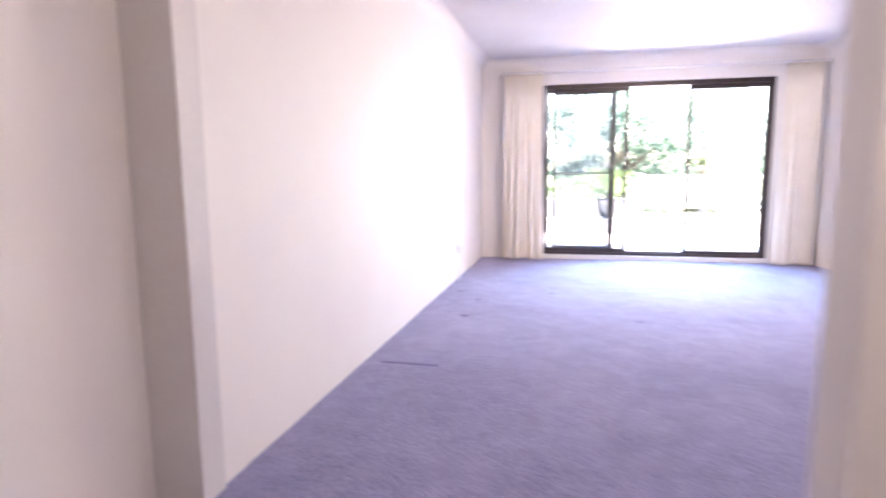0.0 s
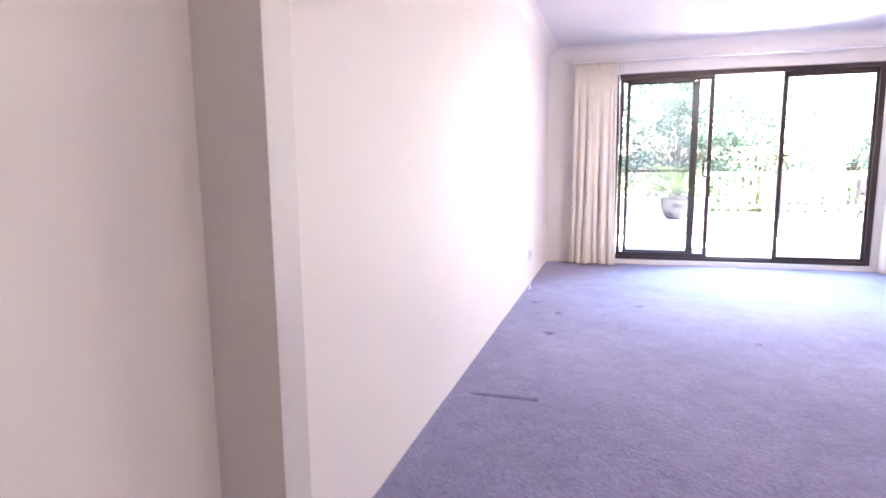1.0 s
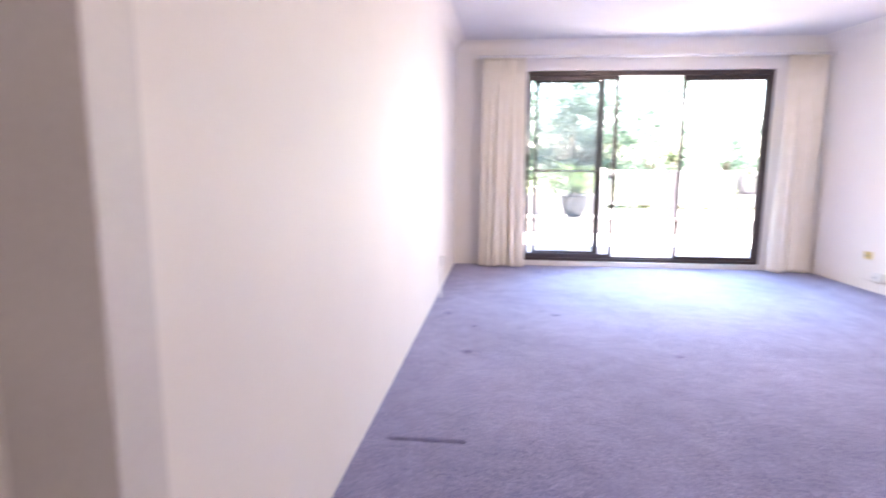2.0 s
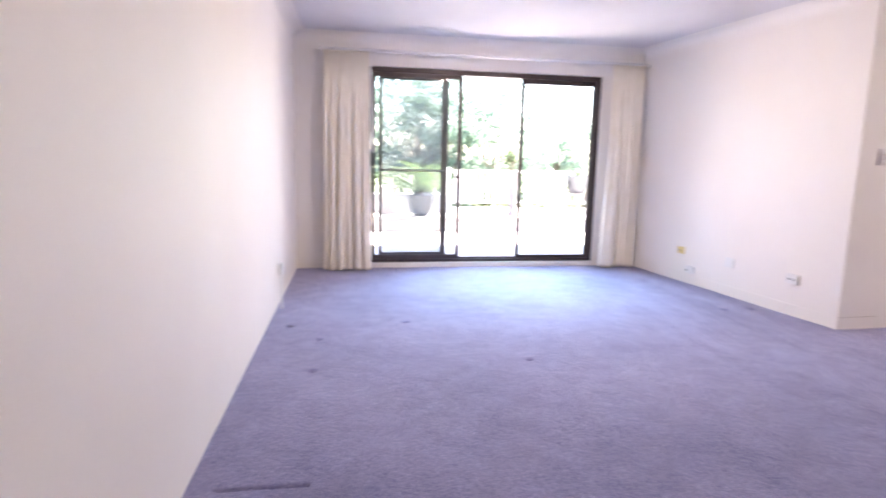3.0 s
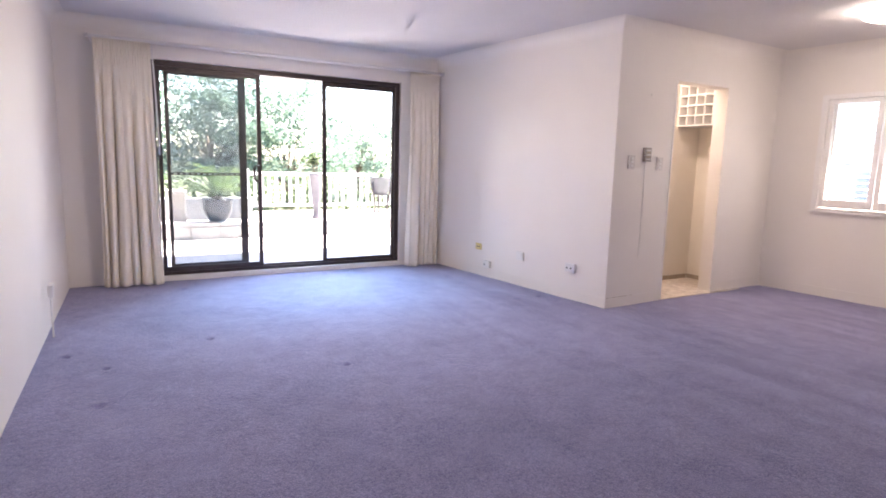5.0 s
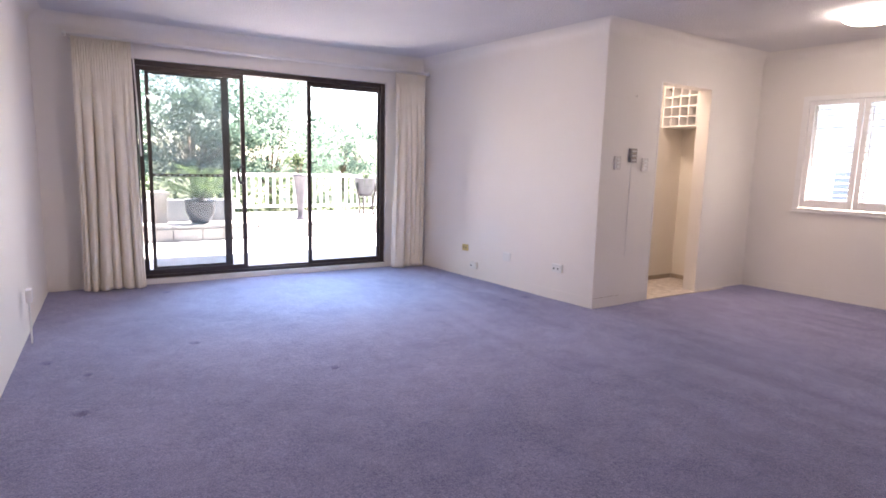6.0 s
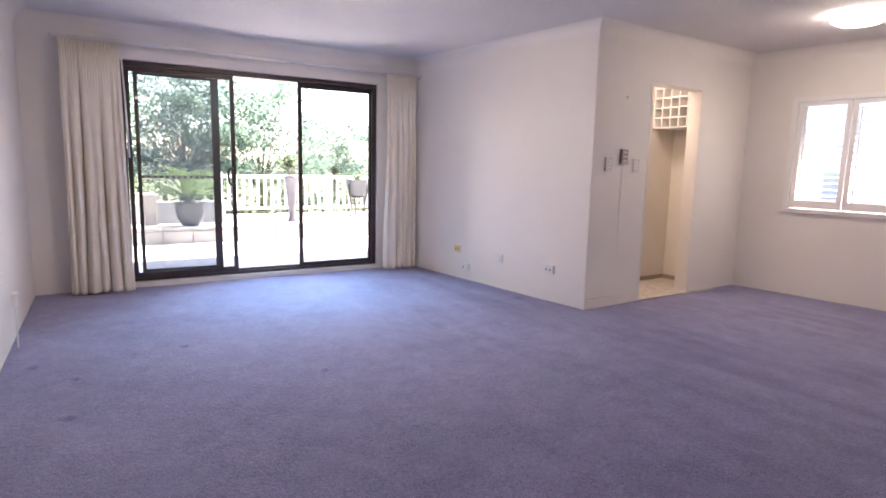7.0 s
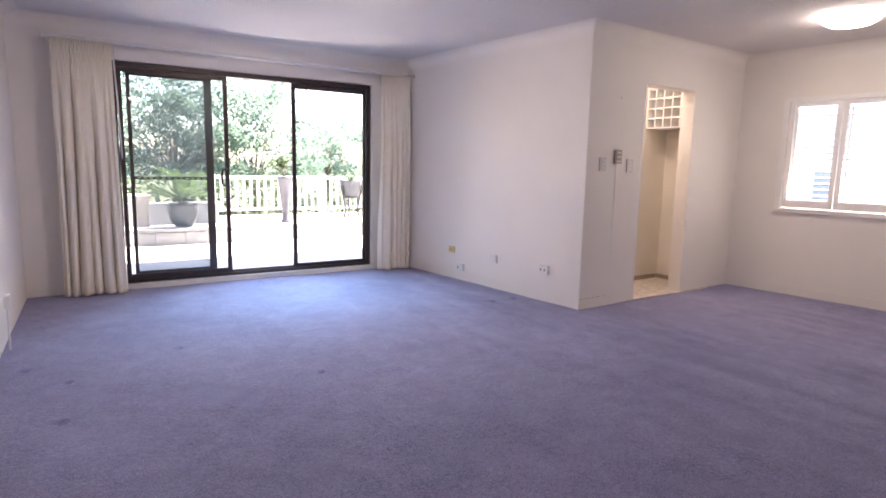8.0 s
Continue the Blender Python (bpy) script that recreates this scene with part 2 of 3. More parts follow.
def lathe(profile, steps=32, bm=None):
    """A body turned round the z axis from (radius, height) pairs."""
    bm = bm or bmesh.new()
    rings = []
    for r, z in profile:
        rings.append([bm.verts.new((r * math.cos(a), r * math.sin(a), z)) for a in (2 * math.pi * k / steps for k in range(steps))]
                     if r > 1e-6 else [bm.verts.new((0, 0, z))])
    for a, b in zip(rings, rings[1:]):
        for k in range(steps):
            j = (k + 1) % steps
            if len(a) == 1:
                bm.faces.new((a[0], b[j], b[k]))
            elif len(b) == 1:
                bm.faces.new((a[k], a[j], b[0]))
            else:
                bm.faces.new((a[k], a[j], b[j], b[k]))
    return bm


def tube(points, radii, steps=8, bm=None):
    """A round tube along points, closed at its ends."""
    bm = bm or bmesh.new()
    pts = [Vector(p) for p in points]
    rings = []
    for i, p in enumerate(pts):
        way = (pts[min(i + 1, len(pts) - 1)] - pts[max(i - 1, 0)]).normalized()
        side = way.cross(Vector((0, 0, 1)) if abs(way.z) < 0.9 else Vector((1, 0, 0))).normalized()
        up = side.cross(way)
        r = radii[i] if isinstance(radii, (list, tuple)) else radii
        rings.append([bm.verts.new(p + r * (math.cos(2 * math.pi * k / steps) * side + math.sin(2 * math.pi * k / steps) * up))
                      for k in range(steps)])
    for a, b in zip(rings, rings[1:]):
        for k in range(steps):
            j = (k + 1) % steps
            bm.faces.new((a[k], a[j], b[j], b[k]))
    bm.faces.new(rings[0])
    bm.faces.new(rings[-1][::-1])
    return bm


def wall(name, a, b, thick, z0, z1, holes=(), material=None, label="", category="wall"):
    """A wall whose inner face runs from a to b; it thickens to the left of that way. holes: (along from, to, bottom, top)."""
    a, b = Vector((*a, 0)), Vector((*b, 0))
    length = (b - a).length
    way = (b - a) / length
    out = Vector((-way.y, way.x, 0)) * thick
    ss = sorted({0.0, length, *[h[0] for h in holes], *[h[1] for h in holes]})
    zs = sorted({z0, z1, *[h[2] for h in holes], *[h[3] for h in holes]})
    bm = bmesh.new()
    grid = {}

    def v(i, k, o):
        if (i, k, o) not in grid:
            p = a + way * ss[i] + (out if o else Vector()) + Vector((0, 0, zs[k]))
            grid[i, k, o] = bm.verts.new(p)
        return grid[i, k, o]

    def solid(i, k):
        if not (0 <= i < len(ss) - 1 and 0 <= k < len(zs) - 1):
            return False
        s, z = (ss[i] + ss[i + 1]) / 2, (zs[k] + zs[k + 1]) / 2
        return not any(h[0] < s < h[1] and h[2] < z < h[3] for h in holes)

    for i in range(len(ss) - 1):
        for k in range(len(zs) - 1):
            if not solid(i, k):
                continue
            for o in (0, 1):
                bm.faces.new((v(i, k, o), v(i + 1, k, o), v(i + 1, k + 1, o), v(i, k + 1, o)))
            for di, dk, p, q in ((-1, 0, (i, k), (i, k + 1)), (1, 0, (i + 1, k), (i + 1, k + 1)),
                                 (0, -1, (i, k), (i + 1, k)), (0, 1, (i, k + 1), (i + 1, k + 1))):
                if not solid(i + di, k + dk):
                    bm.faces.new((v(*p, 0), v(*q, 0), v(*q, 1), v(*p, 1)))
    return tagged(link(name, bm, material or M_WALL), label, category, "", "structure")


def sweep(name, pts, profile, material, label, category, closed=False, smooth=False):
    """A moulding along wall points; profile: (distance from the wall into the room, height). The room lies to the right of the way."""
    bm = bmesh.new()
    n = len(pts)
    rings = []
    for i, p in enumerate(pts):
        p = Vector(p)
        dirs = []
        if i > 0 or closed:
            dirs.append((p - Vector(pts[i - 1])).normalized())
        if i < n - 1 or closed:
            dirs.append((Vector(pts[(i + 1) % n]) - p).normalized())
        norms = [Vector((d.y, -d.x)) for d in dirs]
        m = sum(norms, Vector((0, 0))).normalized()
        k = 1 / max(0.3, m.dot(norms[0]))
        rings.append([bm.verts.new((p.x + m.x * k * d, p.y + m.y * k * d, z)) for d, z in profile])
    pairs = list(zip(rings, rings[1:])) + ([(rings[-1], rings[0])] if closed else [])
    for a, b in pairs:
        for j in range(len(profile)):
            h = (j + 1) % len(profile)
            bm.faces.new((a[j], a[h], b[h], b[j]))
    if not closed:
        bm.faces.new(rings[0])
        bm.faces.new(rings[-1][::-1])
    return tagged(link(name, bm, material, None, smooth), label, category, "", "structure")


# ---- the shell of the flat ----
H = 2.5
EAST_A, EAST_B = (3.93, 0.0), (4.235, -2.69)       # splayed wall between terrace door and kitchen corner
KIT_B = (6.665, -2.60)                              # end of the kitchen wall
WIN_B = (7.065, -6.30)                              # end of the window wall
WEST = (-0.10, -5.74)                               # near end of the long west wall
NIB = 1.586                                         # end of the south wall at the hall

# carpet with the dents that furniture has left
DENTS = [(0.969, -2.186, 0.024, 0.013), (0.118, -2.212, 0.024, 0.014), (0.955, -0.439, 0.024, 0.016), (0.32, -3.128, 0.024, 0.018),
         (0.339, -2.547, 0.020, 0.013), (3.737, -2.064, 0.028, 0.014), (3.996, -2.065, 0.024, 0.014), (1.654, -3.078, 0.022, 0.010)]


def carpet():
    near = np.arange(-0.07, 0.0701, 0.007)
    xs = np.unique(np.round(np.concatenate([np.arange(-0.30, 7.10, 0.04)] + [d[0] + near for d in DENTS]), 3))
    ys = np.unique(np.round(np.concatenate([np.arange(-8.6, 0.03, 0.04), -4.307 + near * 0.5] + [d[1] + near for d in DENTS]), 3))
    gx, gy = np.meshgrid(xs, ys)
    z = 0.0012 * np.sin(gx * 9.1 + 2.0 * np.sin(gy * 3.7)) + 0.0010 * np.sin(gy * 12.3 + gx * 4.4)
    for x, y, a, b in DENTS:
        z -= 0.015 * np.exp(-(((gx - x) / a) ** 2 + ((gy - y) / b) ** 2))
        z += 0.006 * np.exp(-(((gx - x) / (a * 1.4)) ** 2 + ((gy - y - 0.045) / (b * 1.2)) ** 2))
    strip = np.exp(-(((gy + 4.307) / 0.010) ** 2)) * ((gx > 0.03) & (gx < 0.38))
    z -= 0.016 * strip
    z = np.minimum(z - 0.004, -0.0005)
    w, h = len(xs), len(ys)
    verts = np.stack([gx, gy, z], -1).reshape(-1, 3)
    idx = np.arange(w * h).reshape(h, w)
    faces = np.stack([idx[:-1, :-1], idx[:-1, 1:], idx[1:, 1:], idx[1:, :-1]], -1).reshape(-1, 4)
    me = bpy.data.meshes.new("floor")
    me.from_pydata(verts.tolist(), [], faces.tolist())
    me.materials.append(M_CARPET)
    me.polygons.foreach_set("use_smooth", [True] * len(me.polygons))
    return tagged(new("floor", me), "worn blue-violet wall-to-wall carpet with furniture dents", "carpet", "", "structure")


carpet()
tagged(link("slab", boxed(-0.4, 7.4, -8.9, 0.25, -0.30, -0.03), M_GROUT), "concrete slab under the carpet", "floor slab", "", "structure")
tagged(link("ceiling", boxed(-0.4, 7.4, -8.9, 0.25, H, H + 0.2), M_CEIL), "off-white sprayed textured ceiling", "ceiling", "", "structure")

wall("wall_west", WEST, (0, 0.0), 0.14, -0.03, H, label="long plain white painted wall")
wall("wall_north", (-0.14, 0), (4.06, 0), 0.22, -0.03, H, [(0.905, 3.575, 0.0, 2.185)], label="white wall round the terrace door")
wall("wall_east", EAST_A, EAST_B, 0.12, -0.03, H, label="white wall with low power points")
KLEN = (Vector(KIT_B) - Vector(EAST_B)).length
wall("wall_kitchen", EAST_B, KIT_B, 0.14, -0.03, H, [(0.765, 1.545, -0.03, 2.065)], label="white wall with a doorless kitchen opening")
WLEN = (Vector(WIN_B) - Vector(KIT_B)).length
wall("wall_window", KIT_B, WIN_B, 0.2, -0.03, H, [(0.50, 1.45, 0.90, 2.00)], label="white wall with a shuttered window")
wall("wall_south", WIN_B, (NIB, -6.30), 0.15, -0.03, H, label="plain white wall of the dining end")
wall("wall_hall_east", (2.1, -6.45), (2.1, -8.6), 0.1, -0.03, H, label="plain white hall wall")
wall("wall_hall_south", (2.1, -8.6), (-0.28, -8.6), 0.1, -0.03, H, label="plain white hall end wall")
wall("wall_hall_west", (-0.28, -8.6), (-0.28, -5.60), 0.1, -0.03, H, label="plain white hall wall")
tagged(link("door_jamb", boxed(-0.283, -0.088, -5.87, -5.742, -0.02, H - 0.002, 0.003), M_SHADED_JAMB),
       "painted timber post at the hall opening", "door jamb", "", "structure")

COVE = [(0.0005 + 0.115 * (1 - math.cos(radians(a))), H - 0.116 + 0.115 * math.sin(radians(a))) for a in range(0, 91, 10)] + [(0.0005, H - 0.001)]
sweep("cornice", [WEST, (0, 0), EAST_A, EAST_B, KIT_B, WIN_B, (NIB, -6.30)], COVE, M_WALL,
      "plain white coved plaster cornice", "cornice")
SKIRT = [(0.0005, -0.02), (0.0025, -0.02), (0.0025, 0.090), (0.0015, 0.092), (0.0005, 0.092)]
U = (Vector(KIT_B) - Vector(EAST_B)).normalized()
E1 = tuple(Vector(EAST_B) + U * 0.763)
E2 = tuple(Vector(EAST_B) + U * 1.547)
sweep("baseboard", [EAST_A, EAST_B, E1], SKIRT, M_WALL, "low white painted skirting board", "skirting")
sweep("baseboard", [E2, KIT_B, WIN_B, (NIB, -6.30)], SKIRT, M_WALL, "low white painted skirting board", "skirting")

# kitchen lobby behind the opening
wall("wall_lobby_north", (4.42, -1.99), (6.24, -1.99), 0.1, -0.03, H, material=M_KITCHEN, label="cream painted kitchen lobby wall")
wall("wall_lobby_east", (6.24, -1.98), (6.24, -2.475), 0.1, -0.03, H, material=M_KITCHEN, label="cream painted kitchen lobby wall")
wall("wall_lobby_west", (4.42, -2.545), (4.42, -1.98), 0.1, -0.03, H, material=M_KITCHEN, label="cream painted kitchen lobby wall")
tagged(link("kitchen_floor", boxed(4.42, 6.24, -2.66, -1.99, -0.02, 0.004), M_TILE), "mottled beige vinyl kitchen floor", "vinyl floor", "", "structure")
kick = bmesh.new()
box(kick, 4.43, 6.20, -2.005, -1.992, 0.004, 0.050, 0.002)
box(kick, 6.222, 6.238, -2.47, -1.992, 0.004, 0.050, 0.002)
tagged(link("lobby_baseboard", kick, M_KICK), "dark brown timber skirting in the kitchen lobby", "skirting", "", "structure")


# slim bead on the edge of the kitchen opening, and the open paint joint over the skirting at the corner
bx, by, bt = E1[0], E1[1], math.degrees(math.atan2(U.y, U.x))
bead = boxed(-0.014, 0.003, -0.004, 0.02, 0.0, 2.065, 0.0015)
bmesh.ops.transform(bead, verts=bead.verts[:], matrix=pose(bx, by, 0, 0, 0, bt))
tagged(link("trim", bead, M_SHUT), "slim white edge bead of the kitchen opening", "trim", "", "structure")
crack = bmesh.new()
rc = random.Random(4)
p = 0.01
while p < 0.36:
    q = p + rc.uniform(0.02, 0.05)
    c = boxed(p, q, -0.0040, -0.001, 0.0885, 0.0915)
    bmesh.ops.transform(c, verts=c.verts[:], matrix=pose(EAST_B[0], EAST_B[1], rc.uniform(-0.001, 0.001), 0, 0, bt))
    me_tmp = bpy.data.meshes.new("tmp")
    c.to_mesh(me_tmp)
    c.free()
    crack.from_mesh(me_tmp)
    bpy.data.meshes.remove(me_tmp)
    p = q + rc.uniform(0.004, 0.03)
tagged(link("paint_joint", crack, M_KICK), "dark broken paint joint above the skirting", "trim", "", "structure")


# ---- terrace door ----
def sliding_door():
    d = tagged(thing("door_1", 0.765, 0.035, 0.0, 0, "dark bronze aluminium sliding terrace door, half open", "sliding door"), kind="structure")
    W, T = 2.67, 2.182
    part("threshold", boxed(0.0, W, -0.032, 0.16, 0.001, 0.048, 0.004), M_TRIM, d, "white painted timber threshold")
    fr = bmesh.new()
    box(fr, 0.0, 0.045, 0.0, 0.12, 0.05, T, 0.003)
    box(fr, W - 0.055, W, 0.0, 0.12, 0.05, T, 0.003)
    box(fr, 0.045, W - 0.055, 0.0, 0.12, T - 0.05, T, 0.003)
    box(fr, 0.045, W - 0.055, 0.0, 0.12, 0.05, 0.083, 0.003)
    box(fr, 0.045, W - 0.055, 0.028, 0.034, 0.083, 0.096)
    box(fr, 0.045, W - 0.055, 0.075, 0.081, 0.083, 0.096)
    part("door_frame", fr, M_BRONZE, d)

    def sash(name, x0, x1, y0, y1, z0, z1, left, right, top, bottom, label):
        bm = bmesh.new()
        box(bm, x0, x0 + left, y0, y1, z0, z1, 0.003)
        box(bm, x1 - right, x1, y0, y1, z0, z1, 0.003)
        box(bm, x0 + left, x1 - right, y0 + 0.003, y1 - 0.003, z1 - top, z1, 0.002)
        box(bm, x0 + left, x1 - right, y0 + 0.003, y1 - 0.003, z0, z0 + bottom, 0.002)
        s = part(name, bm, M_BRONZE, d, label)
        mid = (y0 + y1) / 2
        g = part("pane", boxed(x0 + left - 0.005, x1 - right + 0.005, mid - 0.002, mid + 0.002, z0 + bottom - 0.005, z1 - top + 0.005), M_GLASS, s, "clear glass pane")
        g.visible_shadow = False
        return s

    sl = sash("sliding_panel", 0.05, 1.05, 0.008, 0.036, 0.085, 2.13, 0.04, 0.044, 0.045, 0.05, "bronze sliding panel with glass")
    hb = bmesh.new()
    tube([(1.02, 0.008, 1.185), (1.015, -0.018, 1.185), (0.985, -0.026, 1.182), (0.968, -0.028, 1.165), (0.965, -0.028, 1.10),
          (0.968, -0.028, 1.035), (0.985, -0.026, 1.018), (1.015, -0.018, 1.015), (1.02, 0.008, 1.015)], 0.0125, 8, hb)
    part("door_handle", hb, M_BRONZE, sl, "dark pull handle", True)
    sash("fixed_panel", 1.735, 2.615, 0.042, 0.07, 0.085, 2.1315, 0.046, 0.02, 0.055, 0.035, "bronze fixed panel with glass")
    part("lock", boxed(1.76, 1.83, 0.03, 0.041, 1.235, 1.25, 0.002), M_BRONZE, d, "small dark latch")
    # fly screen standing behind the left panel
    sc = bmesh.new()
    y0, y1 = 0.088, 0.108
    box(sc, 0.13, 0.165, y0, y1, 0.085, 2.13, 0.002)
    box(sc, 0.835, 0.91, y0, y1, 0.085, 2.13, 0.002)
    box(sc, 0.165, 0.835, y0, y1, 2.07, 2.13, 0.002)
    box(sc, 0.165, 0.835, y0, y1, 0.085, 0.15, 0.002)
    box(sc, 0.165, 0.835, y0, y1, 1.072, 1.098, 0.002)
    s = part("fly_screen", sc, M_BRONZE, d, "dark framed insect screen door")
    part("screen_mesh", boxed(0.16, 0.84, 0.0972, 0.0984, 0.145, 2.075), M_SCREEN, s, "fine grey insect mesh").visible_shadow = False
    w = bmesh.new()
    for k in range(12):
        x = 0.19 + k * 0.055
        box(w, x, x + 0.028, y0 - 0.004, y0 - 0.001, 1.079, 1.091)
    part("safety_strip", w, M_PLASTIC, s, "row of pale dots on the mid rail")
    return d


sliding_door()


# ---- curtains and rod ----
def curtain(name, x0, x1, seed, folds, label):
    """Gathered linen: pencil pleats at the head that fall into a few broad, uneven folds with narrow creases between them."""
    rnd = random.Random(seed)
    c = thing(name, (x0 + x1) / 2, -0.150, 0.0, 0, label, "curtain", "terrace door curtains")
    w = x1 - x0
    nx, nz = 260, 56
    zt = 2.300
    widths = [rnd.uniform(0.55, 1.6) for _ in range(folds)]
    edges = [0.0]
    for q in widths:
        edges.append(edges[-1] + q / sum(widths))
    starts = [rnd.uniform(-0.1, 0.42) for _ in range(folds + 1)]
    depths = [rnd.uniform(0.45, 1.0) for _ in range(folds + 1)]
    lean = [rnd.uniform(-0.035, 0.05) for _ in range(folds + 1)]
    ph = [rnd.uniform(0, 6.28) for _ in range(4)]
    bm = bmesh.new()
    rows = []
    for j in range(nz + 1):
        v = j / nz
        z = zt - (zt - 0.012) * v
        spread = 1.0 + 0.06 * v + 0.07 * v * v
        head = math.exp(-(v * 13) ** 2)
        row = []
        for i in range(nx + 1):
            u = i / nx
            y = -0.012 - 0.036 * min(1.0, v * 3)
            for k in range(folds + 1):
                at = edges[k] + lean[k] * v + 0.012 * math.sin(3.1 * v + ph[k % 4] + k)
                grow = min(1.0, max(0.0, (v - starts[k]) * 2.2))
                wide = 0.017 + 0.008 * depths[k] + 0.014 * v
                y += 0.095 * depths[k] * grow * math.exp(-abs((u - at) / wide) ** 1.2)
                if k < folds and edges[k] <= u < edges[k + 1]:
                    y -= 0.020 * min(1.0, v * 3) * math.sin(math.pi * (u - edges[k]) / (edges[k + 1] - edges[k]))
            y += 0.011 * noise.noise(Vector((u * 7.0, v * 1.6, seed))) * min(1.0, v * 3) + 0.003 * noise.noise(Vector((u * 26.0, v * 5.0, seed + 9.0)))
            fine = math.sin(2 * math.pi * 23 * u + 1.3 * math.sin(7 * u + ph[2])) + 0.4 * math.sin(2 * math.pi * 41 * u + ph[1])
            soft = max(0.0, 1 - v * 2.6) ** 2
            y += 0.0085 * fine * (0.75 * head + 0.25 * soft) + 0.004 * fine * soft
            tape = 0.0045 * math.exp(-((v - 0.042) / 0.006) ** 2)
            x = (u - 0.5) * w * spread + 0.007 * math.sin(3 * v + u * 4 + ph[0]) * v
            row.append(bm.verts.new((x, y + tape, z + 0.006 * math.sin(9 * u + ph[3]) * v + 0.004 * fine * head * (1 - v))))
        rows.append(row)
    for a, b in zip(rows, rows[1:]):
        for i in range(nx):
            bm.faces.new((a[i], a[i + 1], b[i + 1], b[i]))
    ob = part("drape", bm, M_CURTAIN, c, smooth=True)
    so = ob.modifiers.new("cloth", "SOLIDIFY")
    so.thickness = 0.0025
    for k in range(7):
        x = -w / 2 + (k + 0.5) * w / 7
        part("hook", tube([(x, 0.004, 2.262), (x, 0.010, 2.292), (x, 0.0, 2.326)], 0.003, 6), M_TRIM, c, "small white curtain hook", smooth=True)
    return c


drawn = curtain("curtain", 0.315, 0.775, 3, 7, "off-white linen curtain drawn back beside the terrace door")
part("draw_wand", tube([(0.245, 0.03, 2.285), (0.262, 0.02, 1.80), (0.275, 0.02, 1.27)], 0.007, 8), M_SHUT, drawn, "slim white draw wand", True)
curtain("curtain", 3.475, 3.865, 8, 6, "off-white linen curtain hanging at the end of the rod")
rod = thing("curtain_rod", 0.0, 0.0, 2.31, 0, "thin white curtain rod above the terrace door", "curtain rod")
part("rod", tube([(0.275, -0.155, 0), (3.905, -0.155, 0)], 0.0165, 14), M_SHUT, rod, smooth=True)
for x in (0.268, 3.905):
    f = lathe([(0.0, -0.018), (0.017, -0.016), (0.024, 0.0), (0.017, 0.016), (0.0, 0.018)], 12)
    bmesh.ops.transform(f, verts=f.verts[:], matrix=pose(x, -0.155, 0, 0, 90, 0))
    part("finial", f, M_TRIM, rod, smooth=True)
for x in (0.30, 3.86):
    b = bmesh.new()
    tube([(x, -0.001, -0.02), (x, -0.10, -0.022), (x, -0.155, -0.013)], 0.006, 8, b)
    box(b, x - 0.012, x + 0.012, -0.005, -0.001, -0.045, 0.01, 0.001)
    part("bracket", b, M_TRIM, rod)


# ---- wall fittings ----
def on_wall(a, b, s):
    """The place at a distance s along a wall's inner face, and the turn whose -y looks into the room."""
    a, b = Vector(a), Vector(b)
    way = (b - a).normalized()
    p = a + way * s
    return p.x, p.y, math.degrees(math.atan2(way.y, way.x))


def plate(name, a, b, s, z, w, h, deep, material, label, category, holes=(), rocker=(), group=""):
    x, y, turn = on_wall(a, b, s)
    t = thing(name, x, y, z, turn, label, category, group)
    part("plate", boxed(-w / 2, w / 2, -deep, -0.0005, -h / 2, h / 2, min(0.004, deep / 3)), material, t)
    for hx, hz, hw, hh in holes:
        part("socket_hole", boxed(hx - hw / 2, hx + hw / 2, -deep - 0.0012, -deep + 0.001, hz - hh / 2, hz + hh / 2), M_SOCKET, t, "dark socket holes")
    for hx, hz, hw, hh in rocker:
        part("rocker", boxed(hx - hw / 2, hx + hw / 2, -deep - 0.005, -deep + 0.002, hz - hh / 2, hz + hh / 2, 0.0015), M_PLASTIC, t)
    return t


plate("wall_plate", EAST_A, EAST_B, 0.90, 0.327, 0.10, 0.072, 0.012, M_CREAM, "yellowed plastic aerial plate low on the wall", "wall plate",
      holes=[(-0.02, 0.0, 0.014, 0.014), (0.018, 0.0, 0.014, 0.014)])
plate("power_point", EAST_A, EAST_B, 1.07, 0.146, 0.105, 0.075, 0.034, M_PLASTIC, "white surface-mounted power point above the skirting", "power point",
      holes=[(-0.026, -0.004, 0.016, 0.018)], rocker=[(0.028, 0.02, 0.012, 0.02)], group="power points")
plate("blank_plate", EAST_A, EAST_B, 1.585, 0.315, 0.108, 0.092, 0.014, M_PLASTIC, "white blank wall plate", "wall plate",
      rocker=[(0, 0, 0.07, 0.06)])
plate("power_point", EAST_A, EAST_B, 2.29, 0.306, 0.118, 0.08, 0.026, M_PLASTIC, "white double power point low on the wall", "power point",
      holes=[(-0.030, -0.004, 0.015, 0.017), (0.018, -0.004, 0.015, 0.017)], rocker=[(-0.030, 0.024, 0.01, 0.016), (0.020, 0.024, 0.01, 0.016)], group="power points")
plate("light_switch", EAST_B, KIT_B, 0.208, 1.312, 0.082, 0.122, 0.014, M_STEEL, "brushed metal light switch beside the kitchen opening", "light switch",
      rocker=[(0, 0.032, 0.03, 0.02), (0, 0.0, 0.03, 0.02), (0, -0.032, 0.03, 0.02)], group="switches")
plate("light_switch", EAST_B, KIT_B, 0.585, 1.303, 0.082, 0.122, 0.014, M_STEEL, "brushed metal light switch beside the kitchen opening", "light switch",
      rocker=[(0, 0.032, 0.03, 0.02), (0, 0.0, 0.03, 0.02), (0, -0.032, 0.03, 0.02)], group="switches")
